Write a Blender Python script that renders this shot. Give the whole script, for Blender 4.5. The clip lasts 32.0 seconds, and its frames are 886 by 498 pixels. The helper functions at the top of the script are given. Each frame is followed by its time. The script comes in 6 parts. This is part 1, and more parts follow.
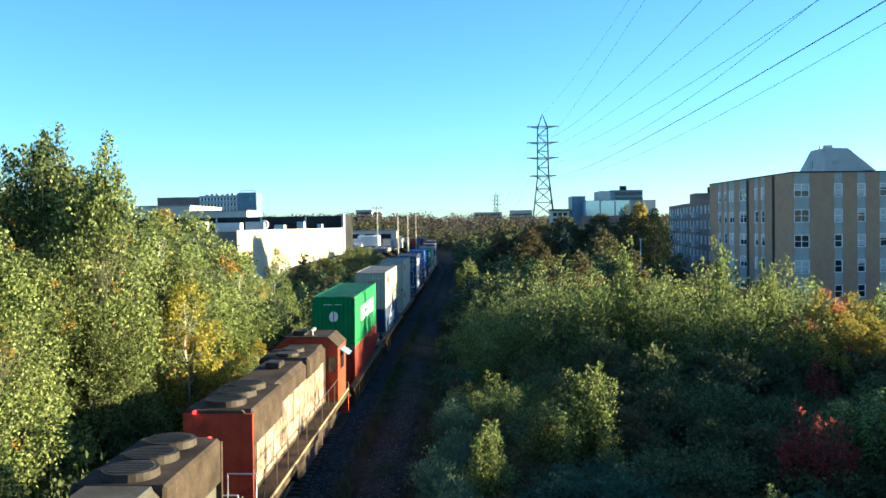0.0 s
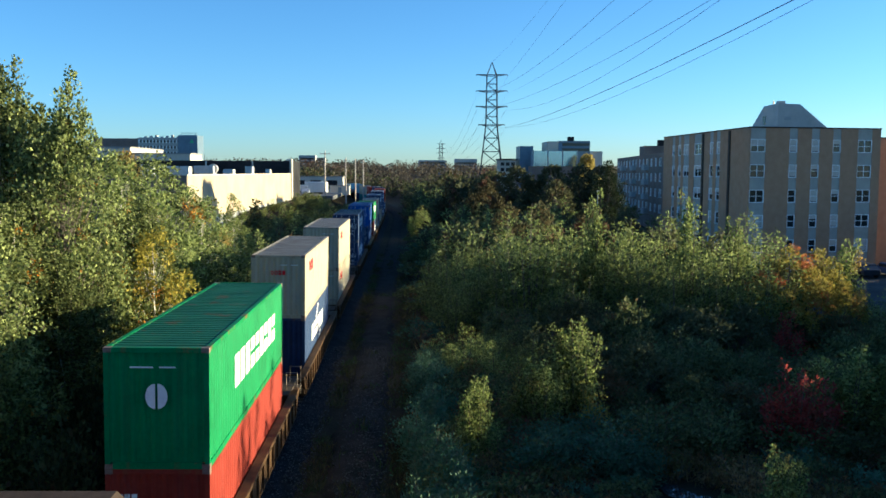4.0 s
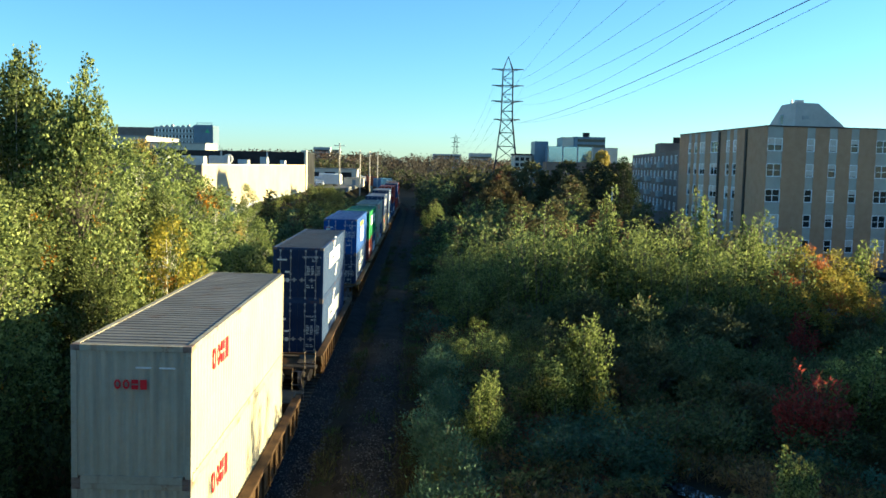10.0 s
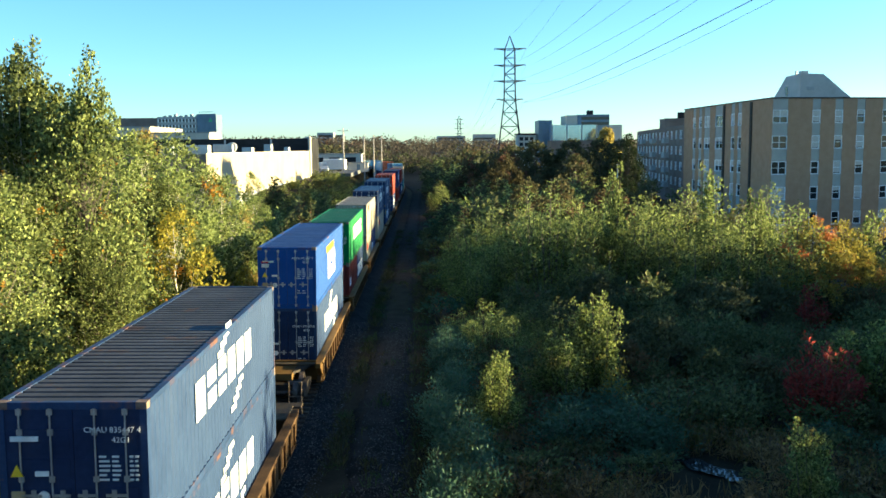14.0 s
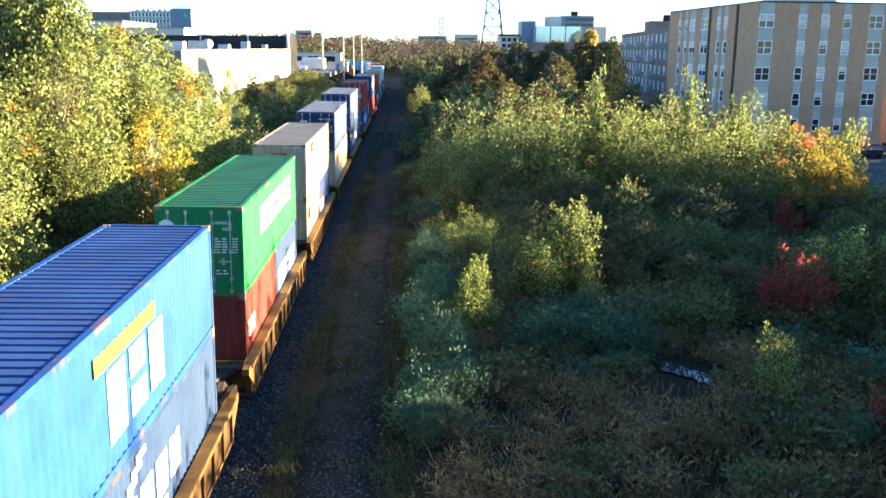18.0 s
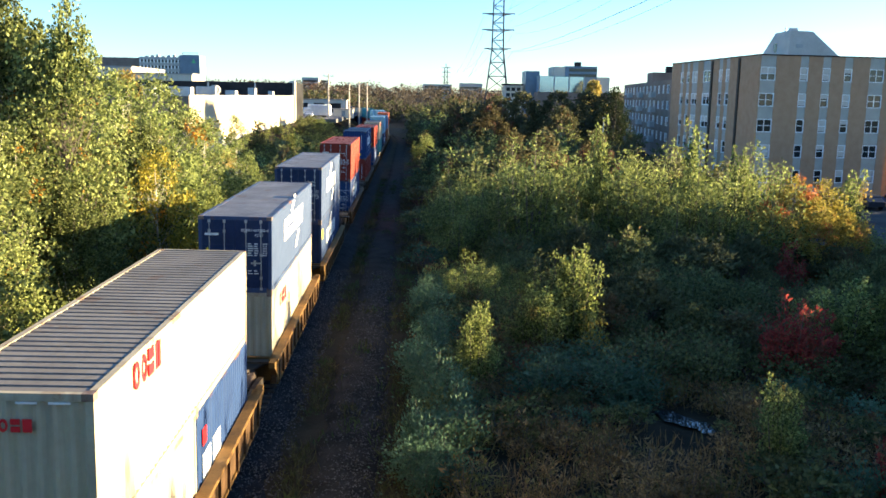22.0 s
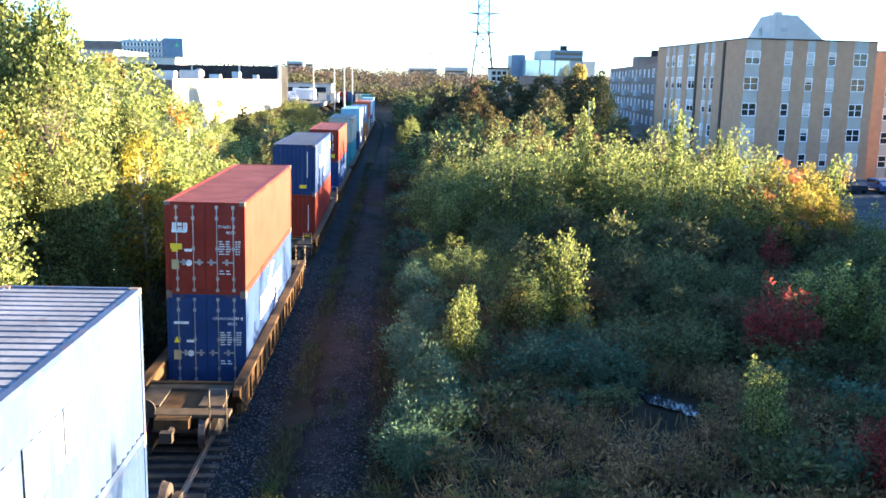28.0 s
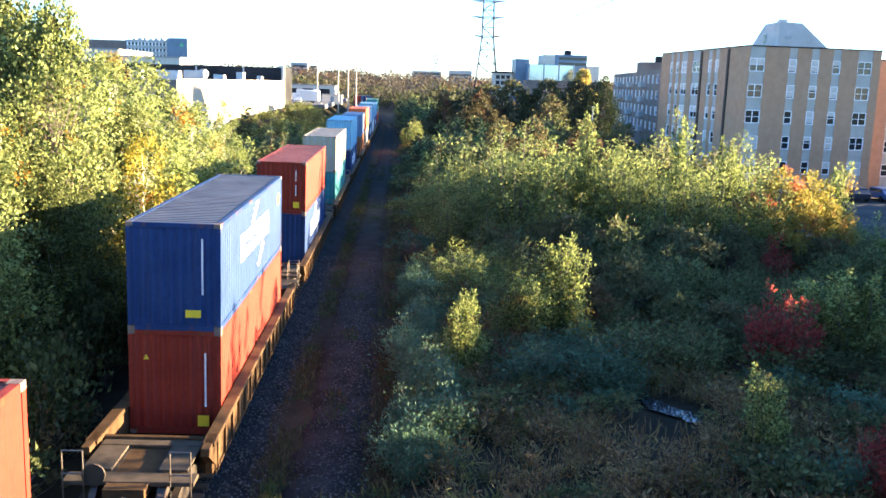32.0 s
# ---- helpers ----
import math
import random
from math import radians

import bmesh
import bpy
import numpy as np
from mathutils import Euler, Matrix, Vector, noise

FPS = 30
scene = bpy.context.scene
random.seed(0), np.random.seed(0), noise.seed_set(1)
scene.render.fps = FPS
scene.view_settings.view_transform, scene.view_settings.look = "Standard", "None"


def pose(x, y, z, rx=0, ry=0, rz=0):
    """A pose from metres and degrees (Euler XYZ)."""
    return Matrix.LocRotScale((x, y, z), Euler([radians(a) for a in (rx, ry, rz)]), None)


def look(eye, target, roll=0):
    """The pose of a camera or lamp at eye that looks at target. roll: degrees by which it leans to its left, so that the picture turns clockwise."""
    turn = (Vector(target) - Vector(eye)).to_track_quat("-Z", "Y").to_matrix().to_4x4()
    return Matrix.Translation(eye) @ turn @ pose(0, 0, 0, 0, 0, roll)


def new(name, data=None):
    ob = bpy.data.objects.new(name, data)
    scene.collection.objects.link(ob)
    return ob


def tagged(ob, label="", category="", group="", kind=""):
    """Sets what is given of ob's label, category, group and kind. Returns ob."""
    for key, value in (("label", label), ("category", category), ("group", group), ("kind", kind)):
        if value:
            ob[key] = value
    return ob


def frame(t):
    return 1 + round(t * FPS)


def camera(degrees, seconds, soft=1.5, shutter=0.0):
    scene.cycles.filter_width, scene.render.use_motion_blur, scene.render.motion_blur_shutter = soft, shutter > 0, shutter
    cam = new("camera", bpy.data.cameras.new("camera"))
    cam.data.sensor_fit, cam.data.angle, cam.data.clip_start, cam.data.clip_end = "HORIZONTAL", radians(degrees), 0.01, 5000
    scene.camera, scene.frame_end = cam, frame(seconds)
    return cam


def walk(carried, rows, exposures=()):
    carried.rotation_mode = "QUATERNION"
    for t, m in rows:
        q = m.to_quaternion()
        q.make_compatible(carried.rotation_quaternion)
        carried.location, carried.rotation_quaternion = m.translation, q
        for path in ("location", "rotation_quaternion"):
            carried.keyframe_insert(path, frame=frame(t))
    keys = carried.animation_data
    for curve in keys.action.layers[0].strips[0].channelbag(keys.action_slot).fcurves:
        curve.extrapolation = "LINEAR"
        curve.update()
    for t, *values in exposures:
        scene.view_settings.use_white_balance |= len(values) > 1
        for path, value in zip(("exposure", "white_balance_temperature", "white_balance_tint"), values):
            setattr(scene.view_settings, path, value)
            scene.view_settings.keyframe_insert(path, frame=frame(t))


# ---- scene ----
cam = camera(53.35, 32.0, soft=1.6)
PATH = [
    (0, (1.691, -1.329, 9.855), (1.6435, 0.6696, 9.8008), -0.92),
    (0.5, (1.401, -1.435, 9.991), (1.3270, 0.5630, 10.0516), -2.11),
    (1, (0.844, -1.118, 10.050), (0.7988, 0.8805, 10.1169), -0.68),
    (1.5, (0.519, -0.755, 10.076), (0.4599, 1.2437, 10.0971), 0.11),
    (2, (0.267, -0.343, 10.049), (0.3087, 1.6566, 10.0121), 0.92),
    (2.5, (0.079, -0.480, 10.084), (0.0540, 1.5186, 10.0044), -0.41),
    (4.5, (-0.020, 0.000, 9.913), (0.0848, 1.9853, 9.6947), 0.36),
    (5, (-0.020, 0.000, 9.913), (0.0134, 1.9804, 9.6355), 0.73),
    (5.5, (-0.020, 0.000, 9.913), (-0.0338, 1.9728, 9.5847), -0.15),
    (6, (-0.020, 0.000, 9.913), (-0.0615, 1.9692, 9.5659), 0.11),
    (6.5, (-0.020, 0.000, 9.913), (-0.0718, 1.9710, 9.5777), 0.97),
    (7, (-0.020, 0.000, 9.913), (-0.0434, 1.9777, 9.6160), 1.62),
    (7.5, (-0.020, 0.000, 9.913), (0.0014, 1.9826, 9.6507), 1.79),
    (8, (-0.020, 0.000, 9.913), (0.0273, 1.9836, 9.6615), 2.20),
    (8.5, (-0.020, 0.000, 9.913), (0.0306, 1.9864, 9.6857), 1.85),
    (9, (-0.020, 0.000, 9.913), (0.0327, 1.9891, 9.7112), 1.37),
    (9.5, (-0.020, 0.000, 9.913), (0.0327, 1.9905, 9.7254), 1.47),
    (10, (-0.020, 0.000, 9.913), (0.0355, 1.9905, 9.7260), 1.17),
    (10.5, (-0.020, 0.000, 9.913), (0.0397, 1.9888, 9.7098), 0.74),
    (11, (-0.020, 0.000, 9.913), (0.0303, 1.9887, 9.7064), 0.59),
    (11.5, (-0.020, 0.000, 9.913), (0.0247, 1.9886, 9.7046), 0.67),
    (12, (-0.020, 0.000, 9.913), (0.0212, 1.9883, 9.7007), 0.46),
    (12.5, (-0.020, 0.000, 9.913), (0.0176, 1.9871, 9.6891), -0.00),
    (13, (-0.020, 0.000, 9.913), (0.0126, 1.9872, 9.6890), 0.13),
    (13.5, (-0.020, 0.000, 9.913), (0.0054, 1.9875, 9.6909), 0.14),
    (14, (-0.020, 0.000, 9.913), (0.0202, 1.9867, 9.6860), -0.52),
    (14.5, (-0.020, 0.000, 9.913), (0.0218, 1.9844, 9.6675), -0.83),
    (16.5, (-0.020, 0.000, 9.913), (0.0807, 1.9577, 9.5163), 1.65),
    (17, (-0.020, 0.000, 9.913), (0.0798, 1.9525, 9.4910), 1.85),
    (17.5, (-0.020, 0.000, 9.913), (0.0781, 1.9491, 9.4756), 0.96),
    (18, (-0.020, 0.000, 9.913), (0.0648, 1.9484, 9.4695), 0.37),
    (18.5, (-0.020, 0.000, 9.913), (0.0492, 1.9458, 9.4555), 0.17),
    (19, (-0.020, 0.000, 9.913), (0.0472, 1.9516, 9.4807), 1.15),
    (19.5, (-0.020, 0.000, 9.913), (0.0563, 1.9609, 9.5267), 1.28),
    (20, (-0.020, 0.000, 9.913), (0.0619, 1.9672, 9.5614), 1.34),
    (20.5, (-0.020, 0.000, 9.913), (0.0683, 1.9691, 9.5743), 1.03),
    (21, (-0.020, 0.000, 9.913), (0.0702, 1.9696, 9.5776), 1.37),
    (21.5, (-0.020, 0.000, 9.913), (0.0666, 1.9706, 9.5824), 1.29),
    (22, (-0.020, 0.000, 9.913), (0.0586, 1.9693, 9.5730), 1.02),
    (22.5, (-0.020, 0.000, 9.913), (0.0525, 1.9668, 9.5575), 0.85),
    (23, (-0.020, 0.000, 9.913), (0.0486, 1.9646, 9.5443), 0.95),
    (23.5, (-0.020, 0.000, 9.913), (0.0516, 1.9641, 9.5427), 1.01),
    (24, (-0.020, 0.000, 9.913), (0.0622, 1.9636, 9.5418), 1.08),
    (24.5, (-0.020, 0.000, 9.913), (0.0762, 1.9620, 9.5369), 1.00),
    (25, (-0.020, 0.000, 9.913), (0.0775, 1.9602, 9.5279), 0.84),
    (25.5, (-0.020, 0.000, 9.913), (0.0781, 1.9616, 9.5352), 0.72),
    (27.5, (-0.020, 0.000, 9.913), (0.0804, 1.9615, 9.5353), 1.08),
    (28, (-0.020, 0.000, 9.913), (0.0905, 1.9616, 9.5387), 1.03),
    (28.5, (-0.020, 0.000, 9.913), (0.0946, 1.9609, 9.5366), 0.71),
    (29, (-0.020, 0.000, 9.913), (0.0842, 1.9595, 9.5262), 0.82),
    (29.5, (-0.020, 0.000, 9.913), (0.0849, 1.9603, 9.5307), 1.09),
    (30, (-0.020, 0.000, 9.913), (0.0853, 1.9610, 9.5341), 1.23),
    (30.5, (-0.020, 0.000, 9.913), (0.0781, 1.9610, 9.5322), 1.39),
    (31, (-0.020, 0.000, 9.913), (0.0687, 1.9597, 9.5233), 1.14),
    (31.5, (-0.020, 0.000, 9.913), (0.0751, 1.9601, 9.5269), 1.35),
    (32, (-0.020, 0.000, 9.913), (0.0866, 1.9631, 9.5456), 1.75),
]

# stops, kelvin, tint: metering goes down at first, then opens up
EXPOSURES = ((0.0, 2.4, 5700, -4), (0.5, 1.75, 5300, -2), (1.0, 1.35, 4900, 0), (2.5, 1.35, 4900, 2), (4.5, 1.95, 5800, 0), (6.0, 2.4, 6500, 4), (9.0, 2.15, 6100, -8), (14.5, 2.45, 6400, -6), (16.5, 3.35, 6500, 6), (20.0, 3.2, 6400, 8), (22.0, 2.7, 6500, 8), (25.0, 3.05, 6400, 10), (28.0, 3.7, 6200, 12), (30.0, 3.45, 6500, 14), (32.0, 3.6, 6300, 14))

walk(cam, [(t, look(eye, target, roll)) for t, eye, target, roll in PATH], EXPOSURES)

# ---- world, sun ----
SUN_ELEV, SUN_AZ = 8.0, 8.6          # degrees; azimuth from +x towards +y
sun_way = Vector((math.cos(radians(SUN_ELEV)) * math.cos(radians(SUN_AZ)),
                  math.cos(radians(SUN_ELEV)) * math.sin(radians(SUN_AZ)), math.sin(radians(SUN_ELEV))))
world = bpy.data.worlds.new("world")
scene.world = world
world.use_nodes = True
wn = world.node_tree.nodes
sky = wn.new("ShaderNodeTexSky")
sky.sky_type, sky.sun_disc = "NISHITA", False
sky.sun_elevation, sky.sun_rotation = radians(SUN_ELEV), radians(90 - SUN_AZ)
sky.air_density, sky.dust_density, sky.ozone_density = 0.8, 0.3, 3.7
world.node_tree.links.new(sky.outputs[0], wn["Background"].inputs[0])
wn["Background"].inputs[1].default_value = 0.08
sun_data = bpy.data.lights.new("sun", "SUN")
sun_data.energy, sun_data.angle, sun_data.color = 5.0, radians(0.6), (1.0, 0.76, 0.43)
sun = new("sun", sun_data)
sun.matrix_world = look(sun_way * 100, (0, 0, 0))

# ---- helpers of this scene ----
def rng(seed):
    return np.random.RandomState(seed)


def tree_of(m):
    nt = m.node_tree
    return nt, nt.nodes, nt.links, nt.nodes["Principled BSDF"]


def paint(name, dark, light, rough=0.6, metal=0.0, scale=3.0, bump=0.1, bump_scale=40.0, streaks=0.0, stain=(0.1, 0.06, 0.03), vary=0.0, island=0.0, patches=0.0):
    """A surface of two tones mixed by coarse and fine noise, with upright streaks of stain."""
    m = bpy.data.materials.new(name)
    m.use_nodes = True
    nt, n, l, bsdf = tree_of(m)
    tc = n.new("ShaderNodeTexCoord")
    coarse, fine = n.new("ShaderNodeTexNoise"), n.new("ShaderNodeTexNoise")
    coarse.inputs["Scale"].default_value, fine.inputs["Scale"].default_value = scale, scale * 11
    coarse.inputs["Detail"].default_value, fine.inputs["Detail"].default_value = 5, 3
    l.new(tc.outputs["Object"], coarse.inputs["Vector"])
    l.new(tc.outputs["Object"], fine.inputs["Vector"])
    add = n.new("ShaderNodeMath")
    add.operation = "MULTIPLY_ADD"
    l.new(fine.outputs[0], add.inputs[0])
    add.inputs[1].default_value = 0.45
    l.new(coarse.outputs[0], add.inputs[2])
    ramp = n.new("ShaderNodeMapRange")
    ramp.inputs[1].default_value, ramp.inputs[2].default_value = 0.45, 1.0
    l.new(add.outputs[0], ramp.inputs[0])
    mix = n.new("ShaderNodeMix")
    mix.data_type = "RGBA"
    mix.inputs[6].default_value, mix.inputs[7].default_value = (*dark, 1), (*light, 1)
    l.new(ramp.outputs[0], mix.inputs[0])
    colour = mix.outputs[2]
    if streaks:
        mp = n.new("ShaderNodeMapping")
        mp.inputs["Scale"].default_value = (2.2, 2.2, 0.16)
        l.new(tc.outputs["Object"], mp.inputs[0])
        st = n.new("ShaderNodeTexNoise")
        st.inputs["Scale"].default_value, st.inputs["Detail"].default_value = 1.6, 4
        l.new(mp.outputs[0], st.inputs["Vector"])
        mr = n.new("ShaderNodeMapRange")
        mr.inputs[1].default_value, mr.inputs[2].default_value, mr.inputs[4].default_value = 0.56, 0.78, streaks
        l.new(st.outputs[0], mr.inputs[0])
        mx = n.new("ShaderNodeMix")
        mx.data_type = "RGBA"
        l.new(mr.outputs[0], mx.inputs[0])
        l.new(colour, mx.inputs[6])
        mx.inputs[7].default_value = (*stain, 1)
        colour = mx.outputs[2]
    if patches:
        st = n.new("ShaderNodeTexNoise")
        st.inputs["Scale"].default_value, st.inputs["Detail"].default_value, st.inputs["Roughness"].default_value = 0.9, 6, 0.7
        l.new(tc.outputs["Object"], st.inputs["Vector"])
        mr = n.new("ShaderNodeMapRange")
        mr.inputs[1].default_value, mr.inputs[2].default_value, mr.inputs[4].default_value = 0.58, 0.64, patches
        l.new(st.outputs[0], mr.inputs[0])
        mx = n.new("ShaderNodeMix")
        mx.data_type = "RGBA"
        l.new(mr.outputs[0], mx.inputs[0])
        l.new(colour, mx.inputs[6])
        mx.inputs[7].default_value = (*stain, 1)
        colour = mx.outputs[2]
    if vary or island:
        hs = n.new("ShaderNodeHueSaturation")
        src = n.new("ShaderNodeNewGeometry").outputs["Random Per Island"] if island else n.new("ShaderNodeObjectInfo").outputs["Random"]
        mr = n.new("ShaderNodeMapRange")
        amount = island or vary
        mr.inputs[3].default_value, mr.inputs[4].default_value = 1 - amount, 1 + amount
        l.new(src, mr.inputs[0])
        l.new(mr.outputs[0], hs.inputs["Value"])
        l.new(colour, hs.inputs["Color"])
        colour = hs.outputs[0]
    l.new(colour, bsdf.inputs["Base Color"])
    bsdf.inputs["Roughness"].default_value, bsdf.inputs["Metallic"].default_value = rough, metal
    bsdf.inputs["Specular IOR Level"].default_value = 0.5 if rough < 0.45 else 0.12 if rough < 0.7 else 0.08
    if bump:
        bn = n.new("ShaderNodeTexNoise")
        bn.inputs["Scale"].default_value, bn.inputs["Detail"].default_value = bump_scale, 4
        l.new(tc.outputs["Object"], bn.inputs["Vector"])
        b = n.new("ShaderNodeBump")
        b.inputs["Strength"].default_value, b.inputs["Distance"].default_value = bump, 0.02
        l.new(bn.outputs[0], b.inputs["Height"])
        l.new(b.outputs[0], bsdf.inputs["Normal"])
    return m


def foliage(name, dark, light, accent=None, share=0.0, gloss=0.7, patch=0.35, lit=0.45):
    """Leaves: a tone of its own for each leaf, patches of another tone, light that comes through, and some accent leaves."""
    m = bpy.data.materials.new(name)
    m.use_nodes = True
    nt, n, l, bsdf = tree_of(m)
    geo, info, tc = n.new("ShaderNodeNewGeometry"), n.new("ShaderNodeObjectInfo"), n.new("ShaderNodeTexCoord")
    mix = n.new("ShaderNodeMix")
    mix.data_type = "RGBA"
    mix.inputs[6].default_value, mix.inputs[7].default_value = (*dark, 1), (*light, 1)
    l.new(geo.outputs["Random Per Island"], mix.inputs[0])
    colour = mix.outputs[2]
    ns = n.new("ShaderNodeTexNoise")
    ns.inputs["Scale"].default_value, ns.inputs["Detail"].default_value = patch, 2
    off = n.new("ShaderNodeVectorMath")
    off.operation = "MULTIPLY_ADD"
    l.new(info.outputs["Random"], off.inputs[0])
    off.inputs[1].default_value = (37, 53, 71)
    l.new(tc.outputs["Object"], off.inputs[2])
    l.new(off.outputs[0], ns.inputs["Vector"])
    if accent:
        mr = n.new("ShaderNodeMapRange")
        mr.inputs[1].default_value, mr.inputs[2].default_value = 0.66 - share * 0.3, 0.74 - share * 0.3
        l.new(ns.outputs[0], mr.inputs[0])
        mx = n.new("ShaderNodeMix")
        mx.data_type = "RGBA"
        l.new(mr.outputs[0], mx.inputs[0])
        l.new(colour, mx.inputs[6])
        mx.inputs[7].default_value = (*accent, 1)
        colour = mx.outputs[2]
    hs = n.new("ShaderNodeHueSaturation")
    mr = n.new("ShaderNodeMapRange")
    mr.inputs[3].default_value, mr.inputs[4].default_value = 0.75, 1.25
    l.new(info.outputs["Random"], mr.inputs[0])
    l.new(mr.outputs[0], hs.inputs["Value"])
    l.new(colour, hs.inputs["Color"])
    l.new(hs.outputs[0], bsdf.inputs["Base Color"])
    bsdf.inputs["Roughness"].default_value = gloss
    bsdf.inputs["Specular IOR Level"].default_value = 0.12
    tr = n.new("ShaderNodeBsdfTranslucent")
    l.new(hs.outputs[0], tr.inputs[0])
    ms = n.new("ShaderNodeMixShader")
    ms.inputs[0].default_value = lit
    l.new(bsdf.outputs[0], ms.inputs[1])
    l.new(tr.outputs[0], ms.inputs[2])
    l.new(ms.outputs[0], n["Material Output"].inputs[0])
    return m


def plain(name, colour, rough=0.5, metal=0.0, glow=0.0):
    m = bpy.data.materials.new(name)
    m.use_nodes = True
    b = m.node_tree.nodes["Principled BSDF"]
    b.inputs["Base Color"].default_value = (*colour, 1)
    b.inputs["Roughness"].default_value, b.inputs["Metallic"].default_value = rough, metal
    if glow:
        b.inputs["Emission Color"].default_value, b.inputs["Emission Strength"].default_value = (*colour, 1), glow
    return m


M = {}
M["steel"] = paint("dark_steel", (0.03, 0.026, 0.023), (0.075, 0.06, 0.05), 0.65, 0.3, 2.0, 0.15)
M["well_rust"] = paint("brown_car_paint", (0.04, 0.025, 0.014), (0.12, 0.068, 0.034), 0.7, 0.1, 1.5, 0.15, streaks=0.5, stain=(0.035, 0.022, 0.014))
M["well_yellow"] = paint("yellow_car_paint", (0.085, 0.048, 0.017), (0.2, 0.11, 0.036), 0.65, 0.0, 1.5, 0.1, streaks=0.7, stain=(0.055, 0.03, 0.015))
M["rail"] = paint("worn_rail", (0.12, 0.08, 0.06), (0.3, 0.27, 0.25), 0.4, 0.8, 4)
M["tie"] = paint("weathered_tie", (0.03, 0.024, 0.02), (0.09, 0.075, 0.06), 0.9, 0, 3, 0.4)
M["wheel"] = paint("wheel_steel", (0.05, 0.04, 0.035), (0.14, 0.11, 0.1), 0.5, 0.6, 5)
M["white_mark"] = paint("white_marking", (0.62, 0.62, 0.6), (0.85, 0.85, 0.83), 0.5, 0, 3, 0, streaks=0.25, stain=(0.4, 0.38, 0.33))
M["red_mark"] = paint("red_marking", (0.5, 0.018, 0.025), (0.68, 0.03, 0.04), 0.6, 0, 3, 0)
M["yellow_mark"] = paint("yellow_marking", (0.75, 0.5, 0.03), (0.9, 0.65, 0.06), 0.5, 0, 3, 0)
M["tan_mark"] = paint("tan_placard", (0.4, 0.3, 0.16), (0.55, 0.42, 0.24), 0.6, 0, 3, 0)
M["black_mark"] = plain("black_marking", (0.012, 0.012, 0.014), 0.6)
M["groove_tone"] = paint("dark_groove_tone", (0.02, 0.017, 0.014), (0.06, 0.05, 0.04), 0.9, 0, 2, 0)
M["chrome"] = paint("galvanised_rod", (0.3, 0.31, 0.32), (0.5, 0.5, 0.5), 0.45, 0.7, 6)
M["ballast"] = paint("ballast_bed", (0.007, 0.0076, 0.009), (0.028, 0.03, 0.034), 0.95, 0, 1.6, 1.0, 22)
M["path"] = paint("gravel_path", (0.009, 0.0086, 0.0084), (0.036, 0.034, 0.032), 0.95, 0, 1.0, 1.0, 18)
M["ground"] = paint("rough_ground", (0.014, 0.013, 0.009), (0.045, 0.038, 0.025), 0.95, 0, 0.5, 1.0, 8)
M["stone"] = paint("crushed_stone", (0.022, 0.022, 0.025), (0.12, 0.117, 0.114), 0.95, 0, 6, 0.3, island=0.55)
M["bark"] = paint("grey_bark", (0.05, 0.042, 0.034), (0.17, 0.15, 0.13), 0.9, 0, 5, 0.6)
M["birch"] = paint("pale_bark", (0.22, 0.2, 0.18), (0.5, 0.48, 0.44), 0.8, 0, 5, 0.4)
M["brick"] = paint("brown_brick", (0.33, 0.2, 0.122), (0.42, 0.268, 0.172), 0.9, 0, 1.2, 0.3, 30, streaks=0.2, stain=(0.25, 0.155, 0.1))
M["brick_warm"] = paint("warm_brick", (0.32, 0.18, 0.11), (0.42, 0.26, 0.165), 0.9, 0, 1.2, 0.3, 30)
M["brick_far"] = paint("dull_brick", (0.17, 0.125, 0.105), (0.25, 0.195, 0.165), 0.9, 0, 0.5, 0.2)
M["panel"] = paint("pale_spandrel", (0.33, 0.32, 0.29), (0.42, 0.41, 0.37), 0.85, 0, 1.0, 0.1, streaks=0.25, stain=(0.27, 0.25, 0.22))
M["asphalt_pale"] = paint("pale_asphalt", (0.12, 0.12, 0.125), (0.2, 0.2, 0.2), 0.9, 0, 0.3, 0.2)
M["concrete"] = paint("grey_panel", (0.3, 0.31, 0.31), (0.42, 0.42, 0.41), 0.85, 0, 1.0, 0.1, streaks=0.3, stain=(0.2, 0.19, 0.17))
M["stucco"] = paint("grey_stucco", (0.38, 0.37, 0.34), (0.5, 0.48, 0.45), 0.9, 0, 0.8, 0.1)
M["cream"] = paint("cream_block_wall", (0.38, 0.31, 0.21), (0.47, 0.39, 0.28), 0.9, 0, 0.25, 0.2, streaks=0.35, stain=(0.3, 0.23, 0.15))
M["whitewall"] = paint("white_cladding", (0.47, 0.43, 0.36), (0.58, 0.54, 0.46), 0.8, 0, 0.2, 0.1, streaks=0.3, stain=(0.36, 0.31, 0.24))
M["tar"] = paint("dark_roofing", (0.012, 0.012, 0.014), (0.04, 0.04, 0.042), 0.85, 0, 0.3, 0.2)
M["roofgrey"] = paint("grey_roofing", (0.2, 0.2, 0.2), (0.34, 0.33, 0.32), 0.85, 0, 0.3, 0.2)
M["vent"] = paint("galvanised_duct", (0.32, 0.32, 0.32), (0.55, 0.55, 0.54), 0.5, 0.5, 1)
M["frame_white"] = paint("white_window_frame", (0.8, 0.8, 0.79), (0.9, 0.9, 0.89), 0.4, 0, 3, 0)
M["glass"] = plain("window_glass", (0.02, 0.025, 0.03), 0.06)
M["glass_blue"] = plain("curtain_glass", (0.42, 0.56, 0.64), 0.12, 0.8)
M["bluewall"] = paint("blue_grey_cladding", (0.1, 0.15, 0.2), (0.16, 0.22, 0.29), 0.4, 0.1, 0.4, 0.05)
